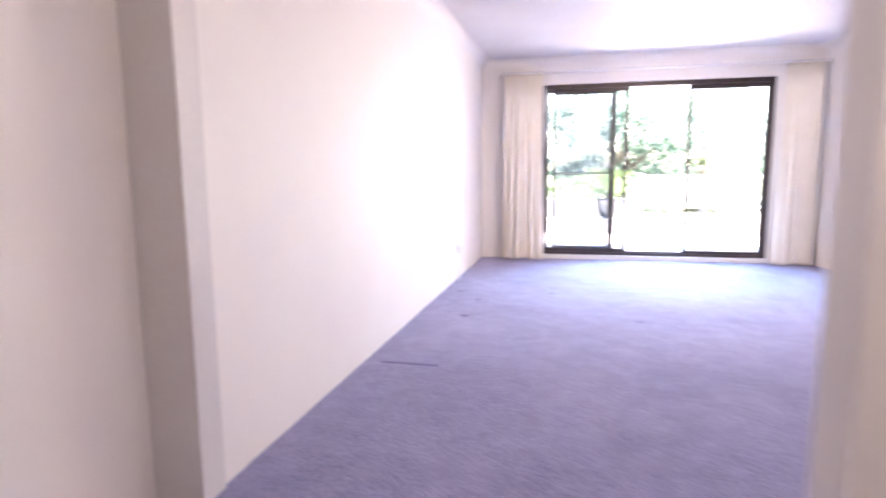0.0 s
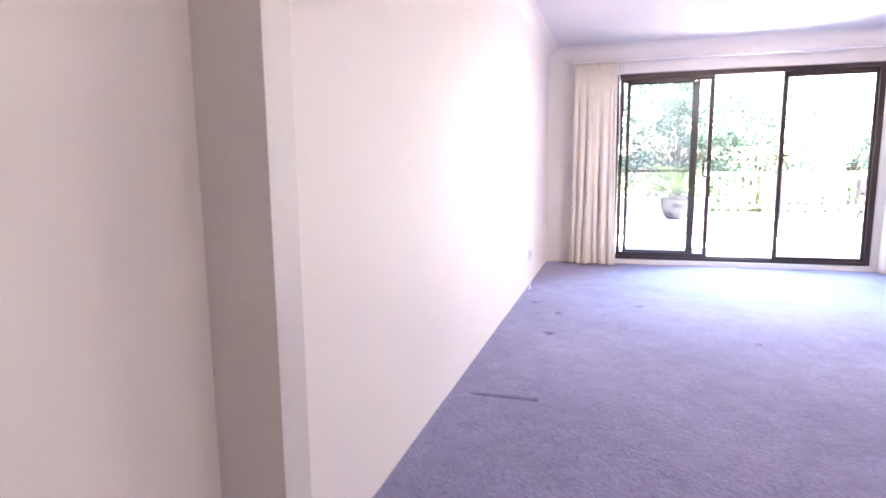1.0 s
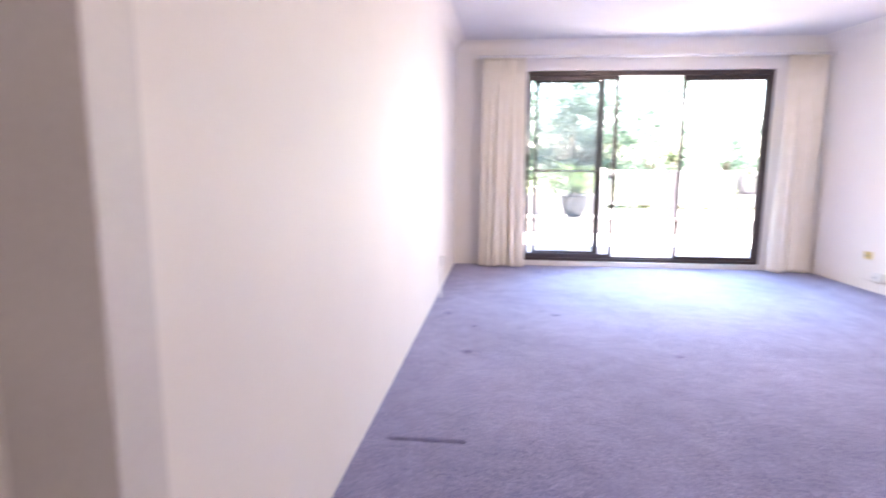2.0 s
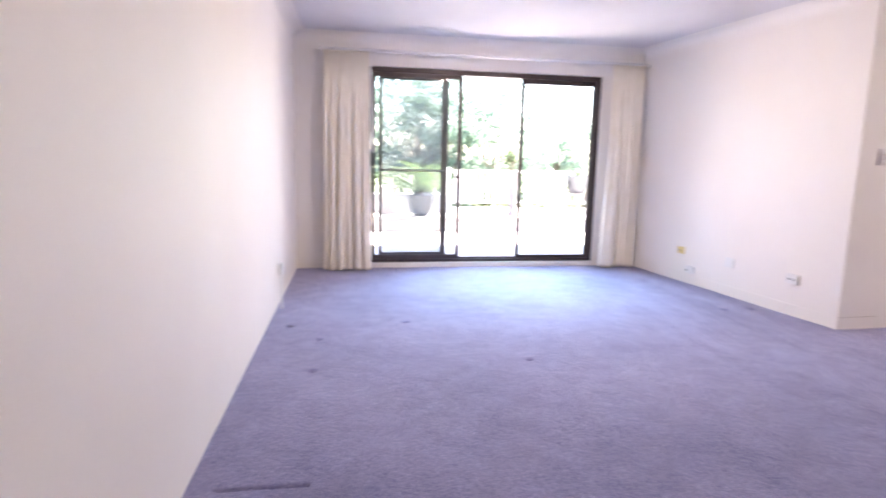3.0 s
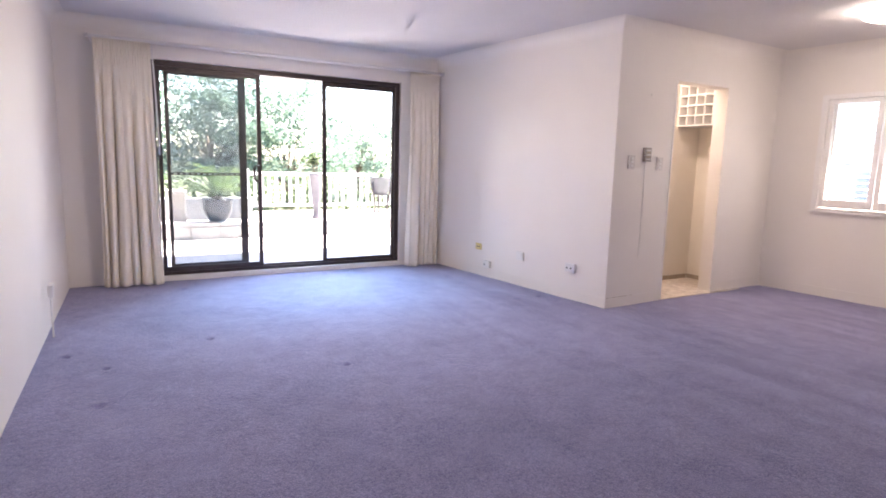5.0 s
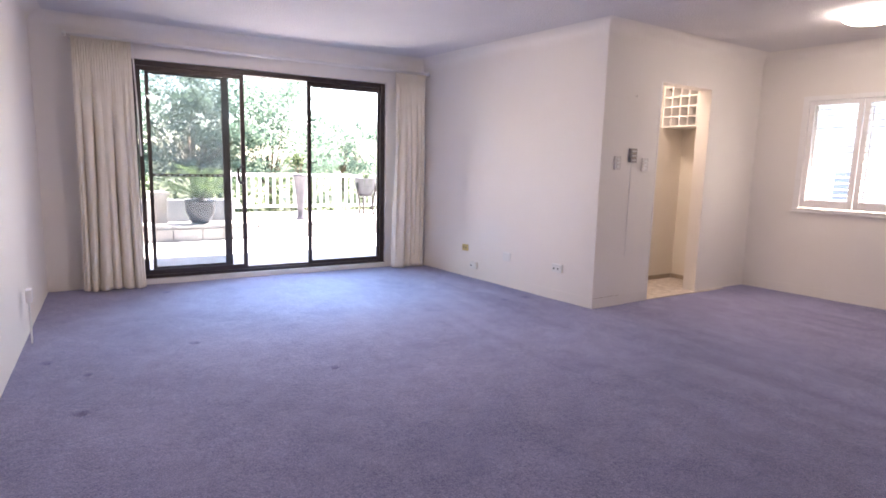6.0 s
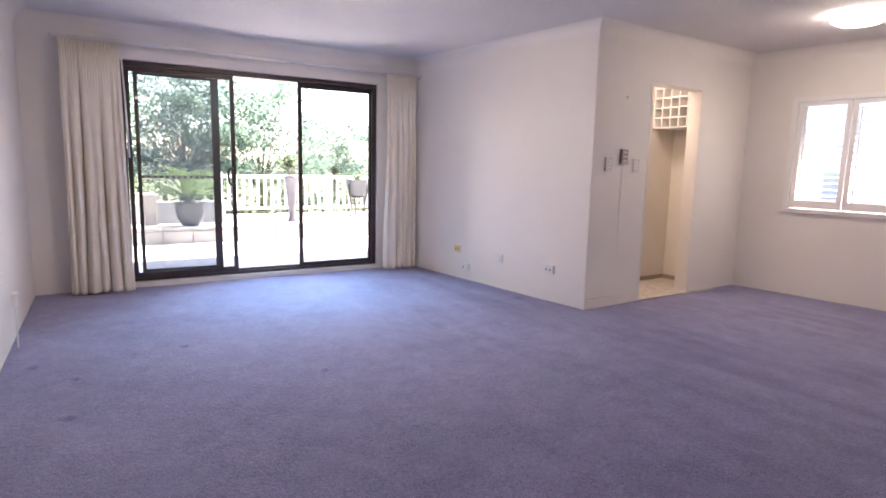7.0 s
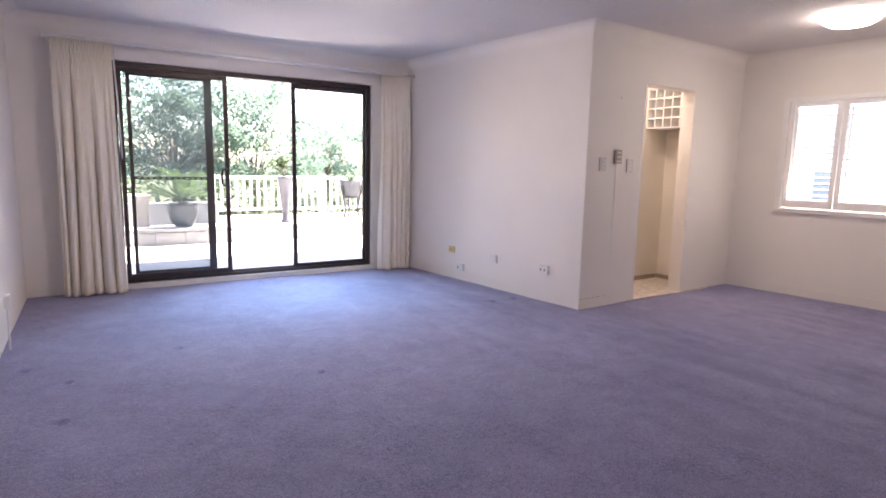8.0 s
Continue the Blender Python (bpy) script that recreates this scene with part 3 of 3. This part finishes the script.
ic = plate("intercom", EAST_B, KIT_B, 0.398, 1.382, 0.082, 0.125, 0.03, M_INTERCOM, "small patterned metal intercom panel with a cable below", "intercom")
for k in range(5):
    part("button", boxed(-0.026, 0.026, -0.034, -0.029, -0.048 + k * 0.02, -0.036 + k * 0.02, 0.001), M_KICK if k % 2 else M_STEEL, ic)
part("cable", boxed(-0.004, 0.002, -0.004, -0.0005, -0.93, -0.062, 0.001), M_TRIM, ic, "thin white cable clipped to the wall")
sx, sy, st = on_wall(EAST_B, KIT_B, 0.392)
hook = thing("picture_hook", sx, sy, 1.905, st, "small bare metal screw in the white wall", "screw")
part("shank", tube([(0, -0.0005, 0), (0, -0.02, 0.002)], 0.003, 8), M_STEEL, hook)
part("head", tube([(0, -0.02, -0.014), (0, -0.023, 0.012)], 0.004, 8), M_STEEL, hook)

cd = thing("cable_cover", 0.0, -1.72, 0.0, 90, "white plastic cable cover with a box on the wall", "cable cover")
part("channel", boxed(-0.016, 0.016, -0.019, -0.009, 0.002, 0.30, 0.003), M_PLASTIC, cd)
part("box", boxed(-0.045, 0.045, -0.036, -0.001, 0.29, 0.375, 0.004), M_PLASTIC, cd)


# ---- ceiling lights, with unseen fill lamps in hall and kitchen ----
def oyster(x, y, s=1.0, glass=M_LAMP):
    o = thing("ceiling_light", x, y, H, 0, "lit round opal glass ceiling light", "ceiling light", "ceiling lights")
    part("base", lathe([(0.0, -0.001), (0.235, -0.001), (0.24, -0.012), (0.235, -0.02), (0.0, -0.02)], 48), M_TRIM, o, "white metal base ring", True)
    part("diffuser", lathe([(0.242, -0.010), (0.268, -0.016), (0.27, -0.032), (0.245, -0.066), (0.19, -0.095), (0.12, -0.11), (0.0, -0.117)], 48), glass, o, "glowing opal glass", True)
    if s != 1.0:
        o.scale = (s, s, s)
    return o


oyster(2.04, -2.50, 0.76, M_LAMP_LOUNGE)
oyster(5.64, -4.04, 0.76)
# fill lamp added out of view to brighten the hall walls
oyster(1.55, -7.0, 0.6, M_FILL_HALL)
# hidden lamp, added as warm fill for the kitchen lobby
oyster(5.05, -2.32, 0.9, M_FILL_KITCHEN)


# ---- wine rack in the kitchen lobby ----
def wine_rack():
    w = thing("wine_rack", 5.86, -2.425, 1.72, 0, "white grid wine rack above the kitchen lobby", "wine rack")
    D, WY, HZ = 0.37, 0.43, 0.54
    part("carcass", boxed(0.2, D, 0.0, WY, 0.0, HZ), M_SHUT, w, "white back of the rack")
    cols, rows, t = 4, 5, 0.013
    for k in range(cols + 1):
        y = k * (WY - t) / cols
        part("upright", boxed(0.0, 0.198, y, y + t, 0.0, HZ, 0.001), M_SHUT, w)
    for k in range(rows + 1):
        z = k * (HZ - t) / rows
        for c in range(cols):
            y = c * (WY - t) / cols + t
            part("divider", boxed(0.001, 0.198, y + 0.0005, y + (WY - t) / cols - t - 0.0005, z, z + t, 0.001), M_SHUT, w)
    return w


wine_rack()


# ---- shuttered window ----
def shutter_window():
    x, y, turn = on_wall(KIT_B, WIN_B, 0.50)
    w = tagged(thing("window_1", x, y, 0.0, turn, "window with white plantation shutters, louvres open", "window"), kind="structure")
    L = 0.95
    fr = bmesh.new()
    box(fr, -0.055, 0.002, -0.022, 0.05, 0.875, 2.03, 0.003)
    box(fr, L - 0.002, L + 0.055, -0.022, 0.05, 0.875, 2.03, 0.003)
    box(fr, 0.002, L - 0.002, -0.022, 0.05, 1.985, 2.03, 0.003)
    box(fr, 0.002, L - 0.002, -0.022, 0.05, 0.875, 0.905, 0.003)
    part("window_frame", fr, M_SHUT, w, "white shutter frame")
    part("window_sill", boxed(-0.07, L + 0.07, -0.028, 0.05, 0.859, 0.873, 0.003), M_SHUT, w, "white timber sill")
    part("glass_pane", boxed(0.0, L, 0.150, 0.154, 0.90, 2.0), M_GLASS, w, "clear glass").visible_shadow = False
    al = bmesh.new()
    for a, b, c, d in ((0.0, 0.03, 0.90, 2.0), (L - 0.03, L, 0.90, 2.0), (0.03, L - 0.03, 0.90, 0.93), (0.03, L - 0.03, 1.97, 2.0), (L / 2 - 0.02, L / 2 + 0.02, 0.93, 1.97)):
        box(al, a, b, 0.135, 0.17, c, d)
    part("sash", al, M_TRIM, w, "white aluminium sash")
    pw = L / 2
    for p in range(2):
        x0 = p * pw + 0.004
        x1 = x0 + pw - 0.008
        st = bmesh.new()
        box(st, x0, x0 + 0.045, 0.0, 0.028, 0.91, 1.98, 0.003)
        box(st, x1 - 0.045, x1, 0.0, 0.028, 0.91, 1.98, 0.003)
        box(st, x0 + 0.045, x1 - 0.045, 0.001, 0.027, 0.91, 0.992, 0.002)
        box(st, x0 + 0.045, x1 - 0.045, 0.001, 0.027, 1.94, 1.98, 0.002)
        panel = part("shutter", st, M_SHUT, w, "white painted shutter panel")
        n = 15
        for k in range(n):
            z = 1.012 + (k + 0.5) * (1.928 - 1.012) / n
            b = boxed(x0 + 0.046, x1 - 0.046, -0.031, 0.031, -0.0045, 0.0045, 0.003)
            bmesh.ops.transform(b, verts=b.verts[:], matrix=pose(0, 0.014, z, 5, 0, 0))
            part("louvre", b, M_SHUT, panel)
        xr = x0 + 0.085
        part("tilt_rod", boxed(xr - 0.006, xr + 0.006, -0.034, -0.024, 1.03, 1.91, 0.002), M_SHUT, panel, "slim white tilt rod")
    return w


shutter_window()


# ---- terrace ----
tagged(link("ground", boxed(-600, 600, -600, 800, -0.9, -0.12), M_GRASS), "garden ground round the flat and the terrace", "ground", "", "structure")
terrace = tagged(link("terrace", boxed(-3.0, 11.0, 0.221, 3.15, -0.119, -0.014), M_GROUT), "terrace paved with pale square tiles", "terrace", "", "structure")
LEDGE_Y, LEDGE_Z = 3.15, 0.25
ledge = tagged(link("ledge", boxed(-3.0, 11.0, LEDGE_Y + 0.02, 5.6, -0.119, LEDGE_Z - 0.05), M_GROUT), "raised terrace ledge faced with pale blocks", "ledge", "", "structure")


def balustrade(x0, x1, y):
    b = thing("balustrade", x0, y, LEDGE_Z - 0.01, 0, "white balustrade along the terrace edge", "balustrade")
    L = x1 - x0
    part("top_rail", boxed(0, L, -0.04, 0.04, 0.70, 0.76, 0.008), M_RAIL, b)
    part("bottom_rail", boxed(0, L, -0.03, 0.03, 0.10, 0.15, 0.006), M_RAIL, b)
    me = None
    k = 0
    while k * 0.135 < L:
        if me is None:
            o = part("baluster", boxed(-0.024, 0.024, -0.018, 0.018, 0.151, 0.699, 0.004), M_RAIL, b)
            me = o.data
        else:
            o = new("baluster", me)
            o.parent = b
        o.location = (0.03 + k * 0.135, 0, 0)
        k += 1
    for x in [0.0, L / 3, 2 * L / 3, L]:
        part("post", boxed(x - 0.05, x + 0.05, -0.05, 0.05, 0.0, 0.80, 0.008), M_RAIL, b)
    return b


balustrade(2.55, 9.0, 5.0)
pw = tagged(link("parapet", boxed(-3.0, 2.5, 4.2, 4.4, 0.19, 0.56, 0.012), M_RENDER), "low grey rendered parapet wall", "parapet", "", "structure")
# added out of view: keeps western sky light off the east wall
wall("terrace_light_block", (-0.2, 0.222), (-0.2, 4.19), 0.15, -0.12, 2.7, material=M_LIGHT_BLOCK, label="unseen dark wall added to block light from the west")
# slab added out of view to shade the near paving and cut bounce
tagged(link("terrace_shade_slab", boxed(-0.6, 8.0, 0.252, 1.8, H + 0.02, H + 0.2), M_CEIL), "unseen slab added above the terrace to shade it", "balcony", "", "structure")
pl = thing("stone_pillar", 1.24, 3.62, LEDGE_Z - 0.01, 0, "short pale stone pillar on the ledge", "pillar")
part("shaft", boxed(-0.12, 0.12, -0.12, 0.12, 0.0, 0.44, 0.015), M_STONE, pl)
part("cap", boxed(-0.15, 0.15, -0.15, 0.15, 0.441, 0.49, 0.012), M_STONE, pl)


def frond_mesh(seed):
    rnd = random.Random(seed)
    bm = bmesh.new()
    L = rnd.uniform(0.66, 0.80)
    n = 26
    pts = []
    for i in range(n):
        u = i / (n - 1)
        pts.append(Vector((L * (u - 0.08 * u * u), 0, 0.26 * math.sin(u * 2.2) * L - 0.20 * L * u ** 3)))
    tube(pts, [0.007 * (1 - 0.8 * i / (n - 1)) for i in range(n)], 5, bm)
    for i in range(4, n):
        u = i / (n - 1)
        ll = 0.13 * math.sin(math.pi * min(1, 0.25 + 0.72 * u)) + 0.02
        for s in (-1, 1):
            p = pts[i]
            tip = p + Vector((0.75 * ll, s * 0.8 * ll, 0.35 * ll))
            w = Vector((0.0075, 0, 0))
            mid = p.lerp(tip, 0.5) + Vector((0, 0, 0.006))
            a, b, c, d = (bm.verts.new(q) for q in (p - w * 0.6, mid - w, tip, mid + w))
            bm.faces.new((a, b, c, d))
    return bm


def cycad(x, y):
    c = thing("potted_cycad", x, y, LEDGE_Z, 0, "green cycad in a dark glazed round pot on the ledge", "potted plant")
    part("pot", lathe([(0.0, 0.0), (0.12, 0.0), (0.15, 0.03), (0.20, 0.12), (0.225, 0.23), (0.215, 0.31), (0.235, 0.33), (0.235, 0.36), (0.205, 0.36), (0.195, 0.32), (0.0, 0.31)], 36), M_POT, c, "dark glazed pot", True)
    part("soil", lathe([(0.0, 0.315), (0.19, 0.313)], 24), M_SOIL, c)
    part("stem", lathe([(0.0, 0.31), (0.08, 0.31), (0.09, 0.35), (0.06, 0.40), (0.0, 0.42)], 14), M_BARK, c)
    base = [frond_mesh(s) for s in (1, 2, 3)]
    meshes = []
    rnd = random.Random(5)
    for k in range(28):
        if k < 3:
            o = part("frond", base[k], M_FROND, c)
            meshes.append(o.data)
        else:
            o = new("frond", meshes[k % 3])
            o.parent = c
        o.matrix_basis = pose(0, 0, 0.38, 0, 0, k * 137.5) @ pose(0.03, 0, 0, rnd.uniform(-14, 14), -rnd.uniform(-4, 58), 0) @ Matrix.Scale(rnd.uniform(0.75, 1.0), 4)
    return c


cycad(1.81, 3.36)


def leaves(bm, centre, radii, count, size, rnd):
    """Small folded leaves in clumps through an egg-shaped space."""
    for _ in range(count):
        while True:
            q = Vector((rnd.uniform(-1, 1), rnd.uniform(-1, 1), rnd.uniform(-1, 1)))
            if 0.15 < q.length < 1:
                break
        p = Vector(centre) + Vector((q.x * radii[0], q.y * radii[1], q.z * radii[2]))
        m = Euler((rnd.uniform(-0.9, 0.9), rnd.uniform(-0.9, 0.9), rnd.uniform(0, 6.28))).to_matrix()
        s = size * rnd.uniform(0.6, 1.3)
        a, b, c, d = (bm.verts.new(p + m @ Vector(v)) for v in ((-0.5 * s, 0, 0), (0, -0.27 * s, 0.05 * s), (0.55 * s, 0, -0.08 * s), (0, 0.27 * s, 0.05 * s)))
        bm.faces.new((a, b, c, d))


def tree(x, y, trunk_h, spread, top, seed, clumps=26, per=150, size=0.17, base=-0.12, label="leafy green garden tree beyond the terrace"):
    rnd = random.Random(seed)
    t = thing("tree", x, y, base, 0, label, "tree", "garden trees")
    bm = bmesh.new()
    tube([(0, 0, 0), (0.05, 0.02, trunk_h * 0.5), (0.02, 0.08, trunk_h), (-0.05, 0.1, trunk_h + 0.8)], [0.13, 0.10, 0.08, 0.03], 10, bm)
    cl = bmesh.new()
    for k in range(clumps):
        a = k * 2.39996 + rnd.uniform(-0.3, 0.3)
        r = spread * math.sqrt((k + rnd.uniform(0.2, 0.8)) / clumps)
        h = trunk_h * 0.85 + (top - trunk_h * 0.85) * rnd.uniform(0.0, 1.0) * (1 - 0.35 * (r / spread) ** 2)
        p = Vector((r * math.cos(a), r * math.sin(a), h))
        mid = Vector((p.x * 0.45, p.y * 0.45, trunk_h + (h - trunk_h) * 0.35))
        tube([(0.02, 0.08, trunk_h * 0.92), mid, p], [0.022, 0.009, 0.003], 6, bm)
        s = rnd.uniform(0.26, 0.66)
        leaves(cl, p, (s * 1.15, s * 1.15, s * 0.75), per, size, rnd)
    part("trunk", bm, M_BARK, t, smooth=True)
    part("crown", cl, M_LEAF, t, "dense dark green leaves")
    return t


tree(2.45, 9.0, 1.15, 2.1, 3.75, 11, 84, 200, 0.11)
tree(4.6, 10.0, 0.7, 1.75, 4.3, 12, 60, 150, 0.11)
tree(8.3, 14.2, 1.1, 1.85, 3.1, 13, 46, 150, 0.125)


def hedge(x0, x1, y, top, seed):
    rnd = random.Random(seed)
    h = thing("hedge", (x0 + x1) / 2, y, -0.12, 0, "clipped green hedge behind the balustrade", "hedge")
    bm = bmesh.new()
    n = int((x1 - x0) / 0.35)
    for k in range(n):
        leaves(bm, ((k + 0.5) / n * (x1 - x0) - (x1 - x0) / 2, 0, top * 0.5 + 0.1), (0.4, 0.3, top * 0.55), 130, 0.13, rnd)
    part("foliage", bm, M_LEAF2, h)
    for k in range(n):
        xx = (k + 0.5) / n * (x1 - x0) - (x1 - x0) / 2
        part("stem", tube([(xx, 0, 0), (xx + 0.03, 0.02, top * 0.5)], [0.02, 0.01], 5), M_BARK, h)
    return h


hedge(-1.5, 8.6, 6.3, 0.95, 21)


def tall_pot(x, y, h, r, seed, label):
    rnd = random.Random(seed)
    t = thing("tall_planter", x, y, LEDGE_Z, 0, label, "planter")
    part("pot", lathe([(0.0, 0.0), (r * 0.62, 0.0), (r * 0.60, 0.03), (r * 0.42, 0.07), (r * 0.45, h * 0.25), (r * 0.68, h * 0.6), (r * 0.93, h * 0.93),
                       (r * 1.05, h * 0.96), (r * 1.05, h), (r * 0.9, h), (r * 0.85, h * 0.95), (0.0, h * 0.94)], 28), M_POT2, t, "tall tapered brown glazed pot", True)
    for k in range(9):
        a, lean = rnd.uniform(0, 6.28), rnd.uniform(0.04, 0.16)
        tip = Vector((lean * math.cos(a) - 0.06, lean * math.sin(a), h + rnd.uniform(0.16, 0.32)))
        part("stem", tube([(0.03 * math.cos(a), 0.03 * math.sin(a), h * 0.94), tip], [0.006, 0.003], 5), M_BARK, t)
        bm = bmesh.new()
        leaves(bm, tip, (0.07, 0.07, 0.06), 26, 0.07, rnd)
        part("leaf_clump", bm, M_LEAF2, t)
    return t


def stand_pot(x, y, seed):
    """A wide bowl on a three-legged iron stand, with long drooping strap leaves."""
    rnd = random.Random(seed)
    t = thing("bowl_planter", x, y, LEDGE_Z, 0, "grey glazed bowl planter with strap leaves on an iron stand", "planter")
    part("bowl", lathe([(0.0, 0.36), (0.10, 0.36), (0.16, 0.43), (0.195, 0.54), (0.205, 0.68), (0.215, 0.69), (0.215, 0.71), (0.19, 0.71), (0.18, 0.66), (0.0, 0.65)], 30), M_POT2, t, "grey glazed bowl", True)
    part("ring", lathe([(0.125, 0.372), (0.15, 0.372), (0.15, 0.392), (0.125, 0.392), (0.125, 0.372)], 24), M_BRONZE, t, "iron ring", True)
    for k in range(3):
        a = radians(200 + 120 * k)
        ca, sa = math.cos(a), math.sin(a)
        part("leg", tube([(0.14 * ca, 0.14 * sa, 0.66), (0.225 * ca, 0.225 * sa, 0.60), (0.17 * ca, 0.17 * sa, 0.34), (0.13 * ca, 0.13 * sa, 0.14), (0.17 * ca, 0.17 * sa, 0.002)],
                         [0.014, 0.018, 0.020, 0.018, 0.022], 8), M_BRONZE, t, "bent iron leg", True)
    for k in range(16):
        a, n = k * 2.4, rnd.uniform(0.24, 0.40)
        ca, sa = math.cos(a), math.sin(a)
        bm = bmesh.new()
        line = []
        for i in range(7):
            q = i / 6
            p = Vector((n * q * ca, n * q * sa, 0.66 + 0.22 * math.sin(q * 2.6) - 0.34 * q * q))
            side = Vector((-sa, ca, 0)) * 0.019 * (1 - q * 0.9)
            line.append((bm.verts.new(p - side), bm.verts.new(p + Vector((0, 0, -0.004))), bm.verts.new(p + side)))
        for f, g in zip(line, line[1:]):
            bm.faces.new((f[0], f[1], g[1], g[0]))
            bm.faces.new((f[1], f[2], g[2], g[1]))
        part("leaf", bm, M_LEAF2, t)
    return t


tall_pot(3.43, 3.42, 0.78, 0.125, 31, "tall tapered brown glazed planter with a small shrub")
stand_pot(4.86, 3.95, 32)


mat_ob = thing("door_mat", 2.12, 0.42, 0.0, 0, "thin grey door mat outside the terrace door", "door mat")
part("pad", boxed(-0.42, 0.42, -0.16, 0.16, 0.001, 0.022, 0.008), M_RENDER, mat_ob)


# neighbouring house seen between the louvres
def neighbour_house():
    nb = thing("neighbour_house", 15.0, -3.0, -0.12, 0, "white rendered two-storey neighbouring house with grey windows", "house")
    part("wall", boxed(0, 6, -7, 11, 0.0, 5.2), M_FACADE, nb)
    rf = bmesh.new()
    va = [rf.verts.new(p) for p in ((-0.5, -7.5, 5.21), (6.5, -7.5, 5.21), (6.5, 11.5, 5.21), (-0.5, 11.5, 5.21), (3, -5.0, 6.9), (3, 9.0, 6.9))]
    for f in ((0, 1, 4), (2, 3, 5), (0, 4, 5, 3), (1, 2, 5, 4), (0, 3, 2, 1)):
        rf.faces.new([va[i] for i in f])
    part("roof", rf, M_KICK, nb, "brown pitched tile roof")
    for y, z, wide, high in ((3.24, 0.78, 0.44, 0.64), (-4.5, 0.78, 1.0, 1.1), (8.2, 0.78, 1.0, 1.1)):
        wn_ = part("window", boxed(-0.03, 0.02, y - wide / 2 - 0.05, y + wide / 2 + 0.05, z - 0.05, z + high + 0.05, 0.004), M_TRIM, nb)
        # grey in place of dark glass: the glare over it is in the colour
        part("pane", boxed(-0.04, -0.031, y - wide / 2, y + wide / 2, z, z + high), M_RENDER, wn_, "window pane with glare put into its grey")
    return nb


neighbour_house()

# ---- pieces of the terrace paving and of the ledge, last ----
TS = 0.40
tile_me = None
for i in range(22):
    for j in range(7):
        if tile_me is None:
            o = part("tile", boxed(0.003, TS - 0.003, 0.003, TS - 0.003, -0.013, 0.0, 0.002), M_TERRACE, terrace)
            tile_me = o.data
        else:
            o = new("tile", tile_me)
            o.parent = terrace
        o.location = (-2.4 + i * TS, 0.30 + j * TS, 0)
blk = cap = None
BW = 0.42
for i in range(24):
    x = -2.4 + i * BW
    if blk is None:
        o = part("block", boxed(0.004, BW - 0.004, 0.0, 0.06, 0.0, 0.185, 0.004), M_BLOCK, ledge)
        blk = o.data
        p = part("capstone", boxed(0.003, BW - 0.003, 0.0, 0.34, 0.0, 0.045, 0.006), M_BLOCK, ledge)
        cap = p.data
    else:
        o, p = new("block", blk), new("capstone", cap)
        o.parent = p.parent = ledge
    o.location = (x, LEDGE_Y - 0.04, 0.0)
    p.location = (x, LEDGE_Y - 0.06, LEDGE_Z - 0.05)
